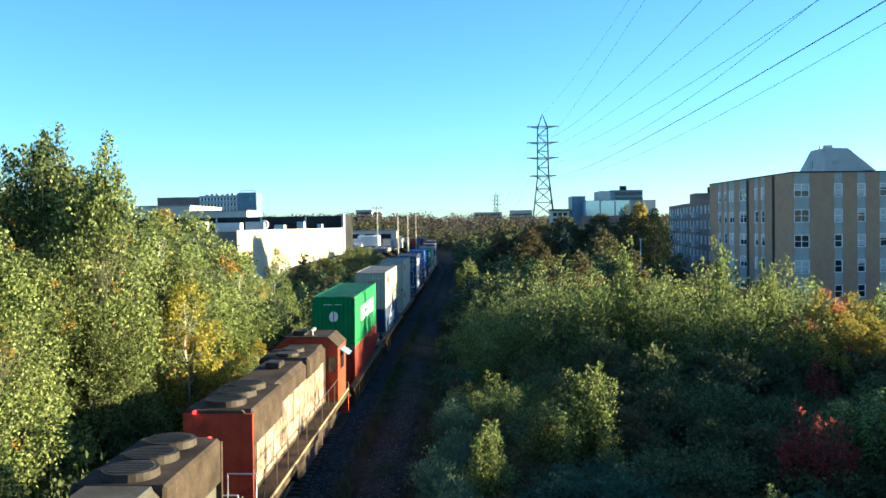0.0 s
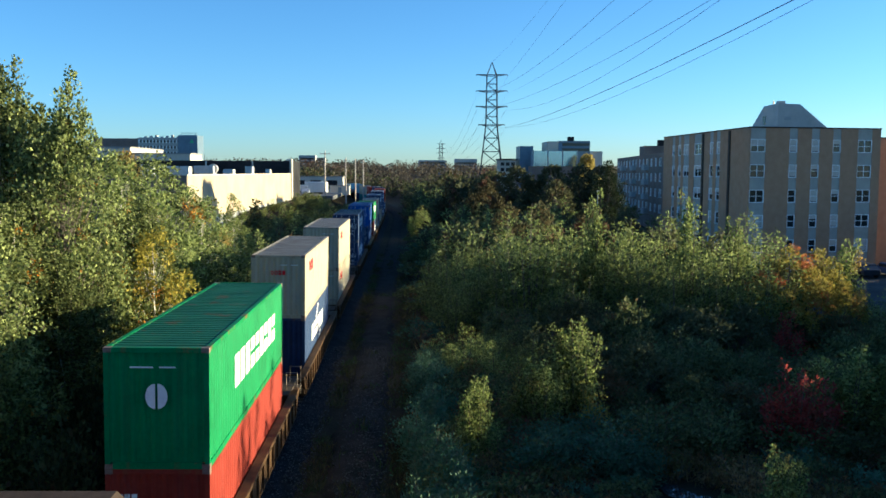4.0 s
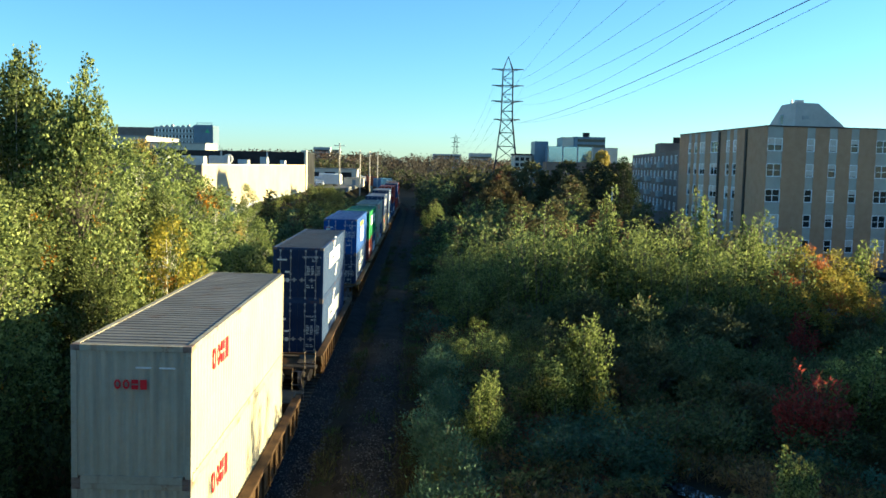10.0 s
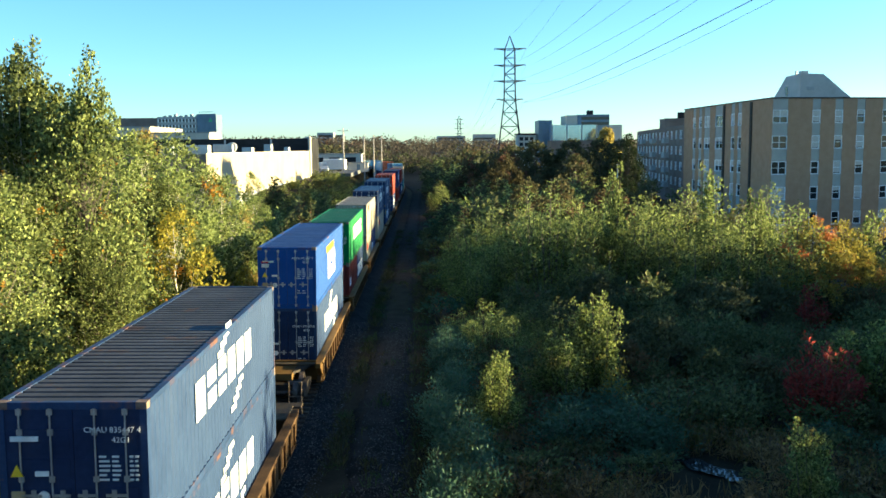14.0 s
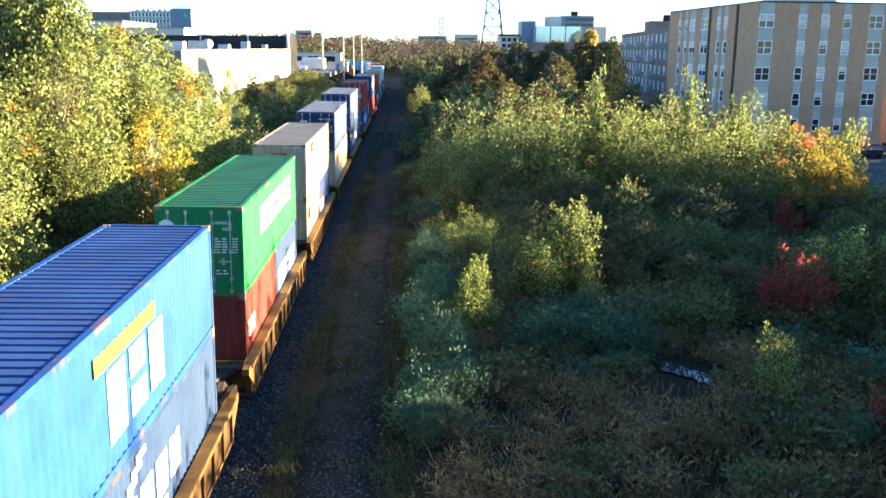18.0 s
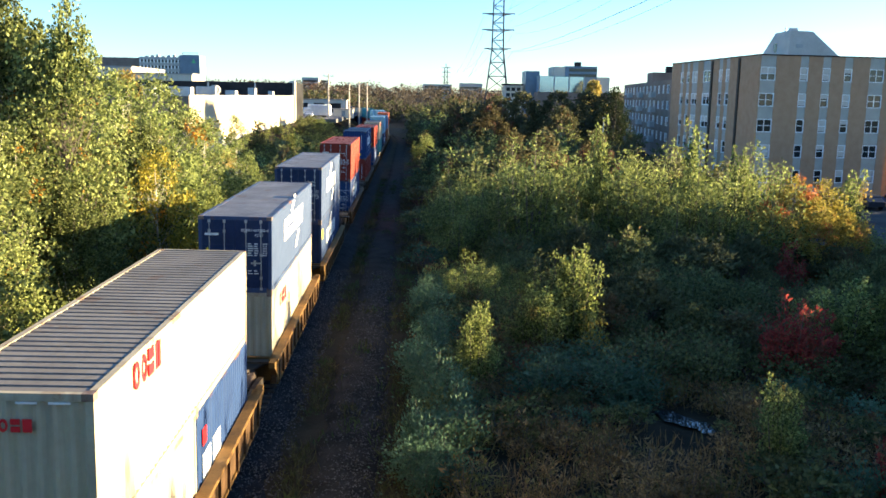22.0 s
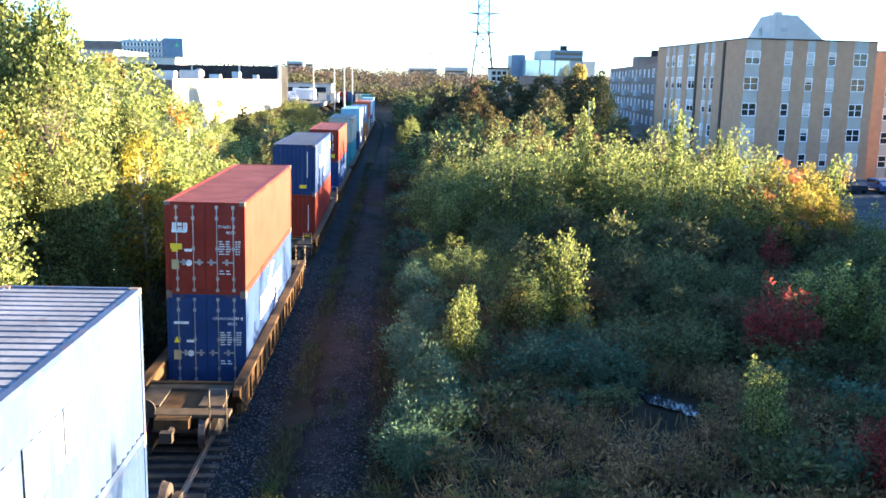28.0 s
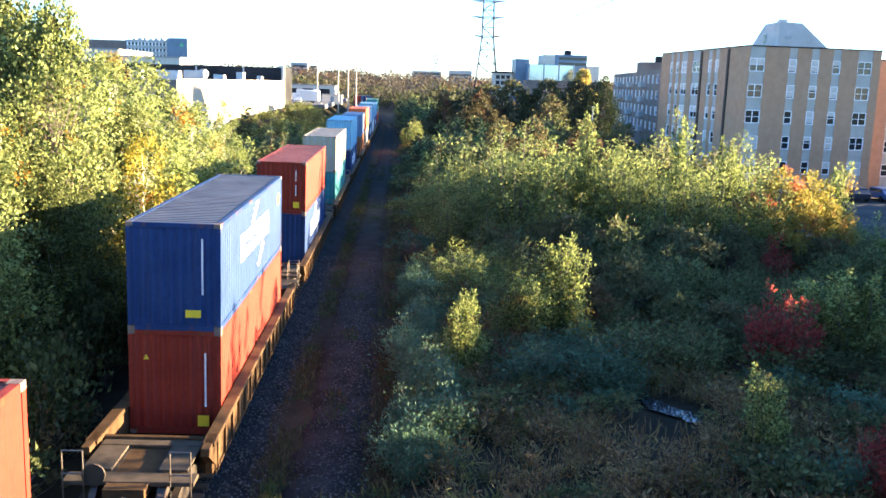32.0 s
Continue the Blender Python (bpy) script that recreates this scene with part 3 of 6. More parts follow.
# the overpass on which the camera stands
over = thing("overpass", Matrix(), "concrete road overpass across the railway cutting", "bridge", kind="structure")
part("deck", box((-46, -13.5, 7.2, 62, -0.5, 8.25)), M["concrete"], over)
part("parapet", bevelled(box((-46, -0.8, 8.25, 62, -0.5, 9.15)), 0.03), M["concrete"], over)
part("parapet", bevelled(box((-46, -13.5, 8.25, 62, -13.2, 9.15)), 0.03), M["concrete"], over)
for y in (-12.2, -9.4, -6.6, -3.8, -1.4):
    part("girder", box((-46, y - 0.25, 5.9, 62, y + 0.25, 7.2)), M["concrete"], over)
for x in (-18, 14, 40):
    part("pier", bevelled(box((x - 0.6, -12.8, -1.5, x + 0.6, -1.0, 5.9)), 0.1), M["concrete"], over)
for x0, x1 in ((-60, -46), (62, 80)):
    part("abutment", box((x0, -14, -1.5, x1, -0.3, 8.25)), M["concrete"], over)

# ---- buildings ----
def window_unit(w, h, kind, seed=0):
    """Meshes of a window: frame with a mullion or a meeting rail, two panes, a curtain behind."""
    f = 0.07
    fr = box((-w / 2, -0.12, 0, -w / 2 + f, 0.06, h), (w / 2 - f, -0.12, 0, w / 2, 0.06, h), (-w / 2 + f, -0.12, 0, w / 2 - f, 0.06, f), (-w / 2 + f, -0.12, h - f, w / 2 - f, 0.06, h))
    if kind == "double":
        boxes(fr, (-f / 2, -0.055, f, f / 2, 0.055, h - f), (f / 2, -0.05, h * 0.5 - 0.025, w / 2 - f, 0.05, h * 0.5 + 0.025), (-w / 2 + f, -0.05, h * 0.5 - 0.025, -f / 2, 0.05, h * 0.5 + 0.025))
    else:
        boxes(fr, (-w / 2 + f, -0.055, h * 0.5 - 0.03, w / 2 - f, 0.055, h * 0.5 + 0.03))
    return fr, box((-w / 2 + f, -0.01, f, w / 2 - f, 0.01, h - f)), box((-w / 2 - 0.02, -0.19, -0.07, w / 2 + 0.02, 0.05, 0))


WINDOWS = {}


def window(parent, m, w, h, kind, curtain=0.0):
    """A window under a building's wall: frame > pane, sill, curtain."""
    key = (round(w, 2), round(h, 2), kind)
    if key not in WINDOWS:
        fr, pane, sill = window_unit(w, h, kind)
        WINDOWS[key] = (mesh_of("window", fr, M["frame_white"]), mesh_of("pane", pane, M["glass"]), mesh_of("sill", sill, M["concrete"]))
    fr, pane, sill = WINDOWS[key]
    ob = new("window", fr)
    ob.parent = parent
    ob.matrix_basis = m
    p = new("pane", pane)
    p.parent = ob
    s = new("sill", sill)
    s.parent = ob
    if curtain:
        c = new("blind", WINDOWS.setdefault((key, round(curtain, 1)), mesh_of("blind", box((-w / 2 + 0.08, -0.035, h * (1 - curtain) , w / 2 - 0.08, -0.02, h - 0.08)), M["curtain"])))
        c.parent = ob
    return ob


def facade(parent, m, length, height, cols, floors, floor_h, first, brick, panel, seed, thick=0.3, wh=1.45):
    """A wall with real openings. cols: (centre along the wall, width, kind); wall lies on local y = 0 and faces -y."""
    r = rng(seed)
    cols = sorted(cols)
    sill_z = [first + k * floor_h for k in range(floors)]
    edges = [0.0]
    for c, w, kind in cols:
        edges += [c - w / 2, c + w / 2]
    edges.append(length)
    for a, b in zip(edges[0::2], edges[1::2]):
        part("wall", box((a, 0, -2, b, thick, height)), brick, parent).matrix_basis = m
    for c, w, kind in cols:
        zs = [-2] + [v for z in sill_z for v in (z, z + wh)] + [height]
        for a, b in zip(zs[0::2], zs[1::2]):
            part("spandrel_panel", box((c - w / 2, 0.04, a, c + w / 2, thick, b)), panel, parent).matrix_basis = m
        for z in sill_z:
            window(parent, m @ pose(c, 0.14, z), w - 0.004, wh, kind, float(r.choice([0, 0, 0.35, 0.5, 0.9])))


def roof_slab(parent, outline, z0, z1, material, name="roof"):
    return part(name, prism(bmesh.new(), outline, z0, z1, "z"), material, parent)


# brick apartment block
APT_X, APT_Y, APT_TOP, APT_TURN = 36.9, 93.8, 14.85, 2.0
apt = thing("apartment_building", pose(APT_X, APT_Y, 0, 0, 0, APT_TURN), "brown brick apartment block with white window frames and a sloped penthouse", "building")
FH = 2.73
F0 = APT_TOP - 2.6 - 4 * FH
SIDE = 28.3
front = [(1.0, 1.75, "double"), (5.17, 0.95, "single"), (7.81, 0.95, "single"), (10.39, 0.95, "single"), (13.82, 1.75, "double")]
FACE = pose(0, 0, 0, 0, 0, 6.0)      # the front stands a little askew
LONG = 15.75
EX, EY = LONG * math.cos(radians(6.0)), LONG * math.sin(radians(6.0))
facade(apt, FACE, LONG, APT_TOP, front, 5, FH, F0, M["brick"], M["panel"], 1, wh=1.4)
side = [(4.1, 1.1, "single"), (6.4, 1.1, "single"), (8.9, 2.0, "double"), (13.0, 2.4, "double"), (17.5, 1.1, "single"), (19.6, 1.1, "single")]
facade(apt, pose(0, SIDE, 0, 0, 0, -90), SIDE - 0.3, APT_TOP, side, 5, FH, F0, M["brick"], M["panel"], 2, wh=1.4)
part("wall", box((EX - 0.3, EY + 0.3, -2, EX, 6.0, APT_TOP)), M["brick"], apt)
part("wall", box((0.3, SIDE - 0.3, -2, 37, SIDE, APT_TOP - 0.8)), M["brick"], apt)
rear = [(1.6, 1.6, "double"), (4.6, 1.1, "single"), (7.6, 1.1, "single"), (10.6, 1.6, "double"), (14.5, 1.1, "single"), (18.0, 1.6, "double")]
facade(apt, pose(EX + 0.002, 6.0, 0), 21.5, APT_TOP - 0.8, rear, 5, FH, F0 - 0.5, M["brick_warm"], M["panel"], 3, wh=1.4)
part("wall", box((37.1, 6.3, -2, 37.4, SIDE - 0.3, APT_TOP - 0.8)), M["brick"], apt)
roof_slab(apt, [(0.3, 0.35), (EX - 0.3, EY + 0.35), (EX - 0.3, SIDE - 0.3), (0.3, SIDE - 0.3)], APT_TOP - 0.5, APT_TOP - 0.2, M["tar"])
part("roof", box((EX + 0.1, 6.3, APT_TOP - 1.3, 37.1, SIDE - 0.3, APT_TOP - 1.0)), M["tar"], apt)
part("coping", box((-0.06, -0.06, APT_TOP, LONG + 0.06, 0.34, APT_TOP + 0.12)), M["tar"], apt).matrix_basis = FACE
part("coping", box((-0.06, 0.4, APT_TOP, 0.34, SIDE, APT_TOP + 0.12)), M["tar"], apt)
part("coping", box((EX + 0.06, 5.94, APT_TOP - 0.8, 37.46, 6.34, APT_TOP - 0.68)), M["tar"], apt)
for u in (5.1, 13.2):
    part("downpipe", box((-0.12, u, -2, -0.002, u + 0.5, APT_TOP - 0.1)), M["steel"], apt)
pent = bmesh.new()
T_ = APT_TOP
PX, PY = 13.2, 22.0
for p in ((PX, PY, T_ - 0.3), (PX + 7.1, PY, T_ - 0.3), (PX + 7.1, PY + 9.2, T_ - 0.3), (PX - 0.6, PY + 9.2, T_ - 0.3), (PX + 0.1, PY, T_ + 4.4), (PX + 3.1, PY, T_ + 4.3), (PX + 3.1, PY + 4.9, T_ + 4.2), (PX + 0.1, PY + 4.4, T_ + 4.3), (PX + 7.1, PY, T_ + 1.1), (PX + 7.1, PY + 9.2, T_ + 1.1)):
    pent.verts.new(p)
bmesh.ops.convex_hull(pent, input=pent.verts[:])
penthouse = part("penthouse", pent, M["stucco"], apt, "grey stucco penthouse with sloped sides")
part("hatch", box((PX + 5.3, PY - 0.1, T_ + 0.3, PX + 6.3, PY - 0.003, T_ + 1.3)), M["tar"], penthouse)
part("louvre", box((PX + 1.0, PY - 0.1, T_ + 2.2, PX + 1.9, PY - 0.003, T_ + 2.65)), M["concrete"], penthouse)
part("slot_window", box((PX - 0.2, PY + 3.2, T_ + 1.7, PX + 0.16, PY + 4.0, T_ + 2.9)), M["glass"], penthouse)
part("roof_vent", box((PX + 0.4, PY + 0.5, T_ + 4.2, PX + 1.3, PY + 1.3, T_ + 4.75)), M["vent"], penthouse)
part("roof_vent", tube(bmesh.new(), (PX + 0.3, PY + 1.9, T_ + 4.2), (PX + 0.3, PY + 1.9, T_ + 4.85), 0.12, None, 8), M["vent"], penthouse)

# second, duller block behind it
apt2 = thing("apartment_building", pose(44.1, 150, 0, 0, 0, -6.8), "older grey brown brick apartment block", "building")
A2 = 13.5
facade(apt2, Matrix(), 20, A2, [(2 + 2.9 * i, 1.3, "single") for i in range(6)], 4, 2.75, A2 - 2.3 - 8.25, M["brick_far"], M["brick_far"], 4)
facade(apt2, pose(0, 66, 0, 0, 0, -90), 65.7, A2, [(3.0 + 5.0 * i, 1.8 if i % 3 else 2.6, "double") for i in range(13)], 4, 2.75, A2 - 2.3 - 8.25, M["brick_far"], M["brick_far"], 5)
part("roof", box((0.3, 0.3, A2 - 0.6, 20, 66, A2 - 0.3)), M["tar"], apt2)
part("stair_head", box((0.6, 26, A2 - 0.3, 5.5, 33, A2 + 1.9)), M["brick_far"], apt2)
part("chimney", bevelled(box((3.4, 27, A2 + 1.9, 4.6, 28.2, A2 + 3.1)), 0.05), M["tar"], apt2)
for k in range(3):
    for z in range(4):
        part("balcony", box((-0.9, 16 + 17 * k, A2 - 3.0 - 2.75 * z, -0.002, 19.5 + 17 * k, A2 - 2.0 - 2.75 * z)), M["concrete"], apt2)

# cream warehouse beside the track
WX, WY0, WY1, WTOP = -23.9, 98.0, 185.0, 9.5
ware = thing("warehouse", Matrix(), "long cream block warehouse with dark raised end and ducts", "building")
part("side_wall", box((WX - 0.4, WY0, 0, WX, WY1, WTOP)), M["cream"], ware)
# front wall duller than the cream side: its shade is set in the colour
part("front_wall", box((WX - 45, WY0 - 0.4, 0, WX, WY0, WTOP)), M["brick_far"], ware)
part("rear_wall", box((WX - 45, WY0, 0, WX - 44.6, WY1, WTOP)), M["whitewall"], ware)
part("parapet_end", bevelled(box((WX - 0.9, WY1 + 0.01, 0, WX + 0.3, WY1 + 1.4, 12.6)), 0.1), M["whitewall"], ware)
part("roof", box((WX - 44.6, WY0, WTOP - 0.6, WX - 0.4, WY1, WTOP - 0.3)), M["roofgrey"], ware)
# unlit end wall, its shade put into a near-black surface
upper = part("raised_storey", box((WX - 45, WY1, 0, WX - 0.2, WY1 + 18, 12.2)), M["tar"], ware, "raised end wall in a shade-dark tone")
for k in range(4):
    part("downpipe", box((WX - 8 - 9.5 * k, WY1 - 0.15, 9.3, WX - 7.7 - 9.5 * k, WY1, 12.1)), M["vent"], upper)
part("coping", box((WX - 0.45, WY0 - 0.45, WTOP, WX + 0.06, WY1, WTOP + 0.12)), M["whitewall"], ware)
for k in range(16):
    y = WY0 + 3 + 5.4 * k
    part("base_panel", box((WX, y, 0, WX + 0.1, y + 4.6, 4.4)), M["concrete"], ware)
for k, (x, y, w, h) in enumerate(((-33.5, 113, 1.6, 1.3), (-30.5, 112, 3.4, 1.1), (-27.5, 116, 2.6, 1.2), (-26.2, 128, 1.5, 0.8), (-25.9, 144, 1.2, 1.3), (-25.5, 162, 0.9, 0.9))):
    part("roof_duct", bevelled(box((x, y, WTOP - 0.3, x + w, y + 1.6, WTOP + h)), 0.08), M["vent"], ware)
part("roof_fan", tube(bmesh.new(), (-25.2, 116.5, WTOP + 0.8), (-25.2, 117.4, WTOP + 0.8), 0.62, None, 20), M["vent"], ware, "round galvanised roof fan")
# low white halls behind
for k, (x0, y0, x1, y1, h) in enumerate(((-112, 226, -69.2, 256, 15.8), (-66, 212, -51, 224, 14.0))):
    hall = thing("factory_hall", Matrix(), "low white flat roofed factory hall", "building", "factory halls")
    part("wall", box((x0, y0, 0, x1, y1, h)), M["whitewall"], hall)
    part("roof_edge", box((x0 - 0.2, y0 - 0.2, h, x1 + 0.2, y1 + 0.2, h + 0.3)), M["roofgrey"], hall)

# office building on the left
off = thing("office_building", pose(-101.4, 400, 0), "distant office block with banded white windows and a blue tower", "building")
part("tower", box((0, 0, 0, 8.6, 12, 26)), M["bluewall"], off, "blue grey glazed tower")
part("roof_rail", box((1, 1, 26, 8, 1.3, 26.2), (1, 1, 26.9, 8, 1.2, 27.1), (1, 1, 26.2, 1.2, 1.2, 26.9), (7.8, 1, 26.2, 8, 1.2, 26.9)), M["bluewall"], off)
part("sign", prism(bmesh.new(), [(5.2, 22.6), (7.0, 22.6), (6.1, 24.4)], -0.15, 0, "y"), plain("green_sign", (0.1, 0.5, 0.2)), off, "green emblem on the tower")
part("wall", box((-18, 1.5, 0, 0, 12, 25)), M["stucco"], off)
part("wing", box((-38, 3, 0, -18, 12, 24.6)), M["brick_far"], off)
for k in range(5):
    z = 12.2 + 2.6 * k
    row = part("window_band", box((-17.7, 1.3, z + 0.2, -0.3, 1.5, z + 1.3)), M["glass"], off)
    for i in range(12):
        part("fin", box((-17.7 + 1.5 * i, 1.1, z - 0.05, -17.15 + 1.5 * i, 1.3, z + 1.35)), M["frame_white"], row)
for k in range(7):
    part("roof_unit", box((-16 + 2.4 * k, 4, 25, -15 + 2.4 * k, 6, 25.6 + 0.3 * (k % 3))), M["concrete"], off)

# glass office and neighbours on the right
gl = thing("office_building", pose(40.2, 280, 0), "distant glass fronted office block", "building")
part("base", box((-0.2, 0, 0, 23.3, 18, 12)), M["brick_far"], gl)
part("glass_front", box((0, -0.2, 12, 14.6, 0, 16.8)), M["glass_blue"], gl, "pale blue curtain wall")
part("body", box((0, 0.002, 12, 14.6, 4, 16.9)), M["bluewall"], gl)
up = part("upper", box((9.0, 4.002, 12, 19.2, 18, 20.2)), M["bluewall"], gl)
for k in range(2):
    part("window_band", box((10.2, 3.9, 16.9 + 1.7 * k, 19.0, 4.0, 17.8 + 1.7 * k)), M["glass"], up)
part("white_bay", box((5.4, 4.002, 12, 8.9, 16, 20)), M["whitewall"], gl)
part("lower_body", box((-3.0, 8, 0, 1.4, 18, 18.6)), M["bluewall"], gl)
for k in range(4):
    part("mullion", box((0.0 + 4.7 * k, -0.35, 12, 0.4 + 4.7 * k, -0.2, 17.0)), M["concrete"], gl)
part("roof_unit", box((12.5, 6, 20.2, 14.4, 8, 21.6)), M["tar"], gl)
part("annex", box((19.3, 4, 0, 23.3, 16, 16.9)), M["whitewall"], gl)
sm = thing("house", pose(30.7, 290, 0), "small white block among the trees", "building")
part("wall", box((0, 0, 0, 5.6, 8, 14.0)), M["whitewall"], sm)
part("roof", box((-0.3, -0.3, 14.0, 5.9, 8.3, 14.5)), M["tar"], sm)
for z in (10.4, 12.2):
    for k in range(3):
        part("window", box((0.5 + 1.7 * k, -0.06, z, 1.7 + 1.7 * k, 0, z + 1.1)), M["glass"], sm)
for k, (x, y, w, z0, h) in enumerate(((-78, 650, 12, 14, 8), (-66, 660, 6, 14, 6.5), (10, 700, 22, 12, 7.5), (40, 720, 18, 12, 9))):
    fb = thing("far_building", pose(x, y, 0), "far pale building on the wooded ridge", "building", "ridge buildings")
    part("wall", box((0, 0, 0, w, 12, z0 + h)), M["concrete"], fb)
    for i in range(2):
        part("window_band", box((1, -0.2, z0 + 2.2 + 2.6 * i, w - 1, 0, z0 + 3.6 + 2.6 * i)), M["glass"], fb)

# car park and vehicles beyond the warehouse
solid("car_park", box((-75, 205, 3.5, -17, 300, 4.4)), M["asphalt_pale"], "pale worn asphalt car park", "car park")
CARS_PAINT = [paint("car_paint", c, tuple(min(1, v * 1.2) for v in c), 0.3, 0.2, 2, 0) for c in ((0.6, 0.6, 0.6), (0.05, 0.05, 0.06), (0.3, 0.05, 0.04), (0.7, 0.7, 0.68), (0.08, 0.12, 0.25))]


def parked_car(m, body, kind="car"):
    c = thing("parked_" + kind, m, "parked " + ("white box van" if kind == "van" else "saloon car") + " on worn asphalt", kind, "parked vehicles")
    if kind == "van":
        part("body", bevelled(box((-1.1, -3, 0.5, 1.1, 1.6, 3.0)), 0.06), body, c)
        part("cab", bevelled(box((-1.0, 1.62, 0.5, 1.0, 3.1, 2.2)), 0.2), body, c)
    else:
        bm = prism(bmesh.new(), [(-2.2, 0.35), (2.2, 0.35), (2.2, 0.8), (1.2, 0.95), (0.5, 1.45), (-1.2, 1.45), (-2.0, 0.95), (-2.2, 0.9)], -0.88, 0.88, "x")
        part("body", bevelled(bm, 0.05), body, c)
        part("windscreen", box((-0.89, -1.5, 1.0, 0.89, 0.7, 1.32)), M["glass"], c)
    wm = WINDOWS.get("tyre")
    if wm is None:
        bm = bmesh.new()
        tube(bm, (-0.1, 0, 0), (0.1, 0, 0), 0.34, 0.34, 12)
        wm = WINDOWS["tyre"] = mesh_of("wheel", bm, M["black_mark"])
    for x in (-0.82, 0.82):
        for y in (-1.4, 1.4):
            w = part("wheel", wm, None, c)
            w.location = (x, y, 0.34)
    return c


r = rng(21)
for k in range(16):
    parked_car(pose(-24 - (k % 8) * 3.4 + r.normal() * 0.3, 214 + 22 * (k // 8) + r.normal(), 4.4, 0, 0, r.normal() * 3), CARS_PAINT[k % 5])
parked_car(pose(-24.5, 232, 4.4, 0, 0, 70), CARS_PAINT[3], "van")
parked_car(pose(-22.6, 222, 4.4, 0, 0, 80), CARS_PAINT[3], "van")

kiosk = thing("site_hut", pose(-17.6, 238, 3.9), "small white flat roofed site hut", "hut")
part("wall", bevelled(box((-2.6, -2, 0, 2.6, 2, 2.3)), 0.03), M["whitewall"], kiosk)
part("roof", box((-2.8, -2.2, 2.3, 2.8, 2.2, 2.5)), M["roofgrey"], kiosk)
part("door", box((-0.4, -2.06, 0.05, 0.5, -2.0, 2.0)), M["bluewall"], kiosk)
depot = thing("depot_shed", pose(-44, 296, 4.0), "long low white depot shed", "building")
part("wall", box((0, 0, 0, 23, 8, 4.2)), M["whitewall"], depot)
part("roof", box((-0.3, -0.3, 4.2, 23.3, 8.3, 4.5)), M["roofgrey"], depot)
for k in range(4):
    part("door", box((1.5 + 5.4 * k, -0.08, 0, 5.0 + 5.4 * k, 0, 3.2)), M["tar"], depot)

solid("parking_lot", box((29.5, 64, -1.6, 78, 93.4, -0.72)), M["asphalt"], "worn asphalt parking lot before the apartment block", "parking lot")
for k in range(6):
    parked_car(pose(47.5 + 3.1 * k, 89.5, -0.72, 0, 0, 3 * (k % 2)), CARS_PAINT[(1, 4, 1, 2, 0, 1)[k]])

# utility poles
for k, (x, y, h) in enumerate(((-19.6, 216, 12.2), (-15.2, 225, 12.6), (-13.6, 240, 13.0), (-12.2, 255, 12.6))):
    p = thing("utility_pole", pose(x, y, 15.0 - h if k == 0 else 13.5 - h, 0, 0, 8), "weathered wooden utility pole with a crossarm", "utility pole", "utility poles beside the track")
    bm = tube(bmesh.new(), (0, 0, 0), (0, 0, h), 0.2, 0.13, 10)
    part("post", bm, M["pole"], p)
    part("crossarm", bevelled(box((-1.3 if k == 0 else -0.6, -0.25, h - 0.75, 1.3 if k == 0 else 0.6, -0.12, h - 0.6)), 0.01), M["pole"], p)
    for q in (-1, 1):
        bm = tube(bmesh.new(), (q * (1.1 if k == 0 else 0.5), -0.18, h - 0.6), (q * (1.1 if k == 0 else 0.5), -0.18, h - 0.38), 0.06, 0.04, 8)
        part("insulator", bm, M["concrete"], p)
mast = thing("light_mast", pose(21.9, 100, -0.8), "slim grey light mast among the trees", "mast")
part("post", tube(bmesh.new(), (0, 0, 0), (0, 0, 8.7), 0.09, 0.06, 8), M["vent"], mast)
part("lamp_head", bevelled(box((-0.12, -0.5, 8.6, 0.12, 0.1, 8.75)), 0.03), M["vent"], mast)


# ---- transmission towers and lines ----
ARMS = (26.7, 32.8, 38.0, 43.4)


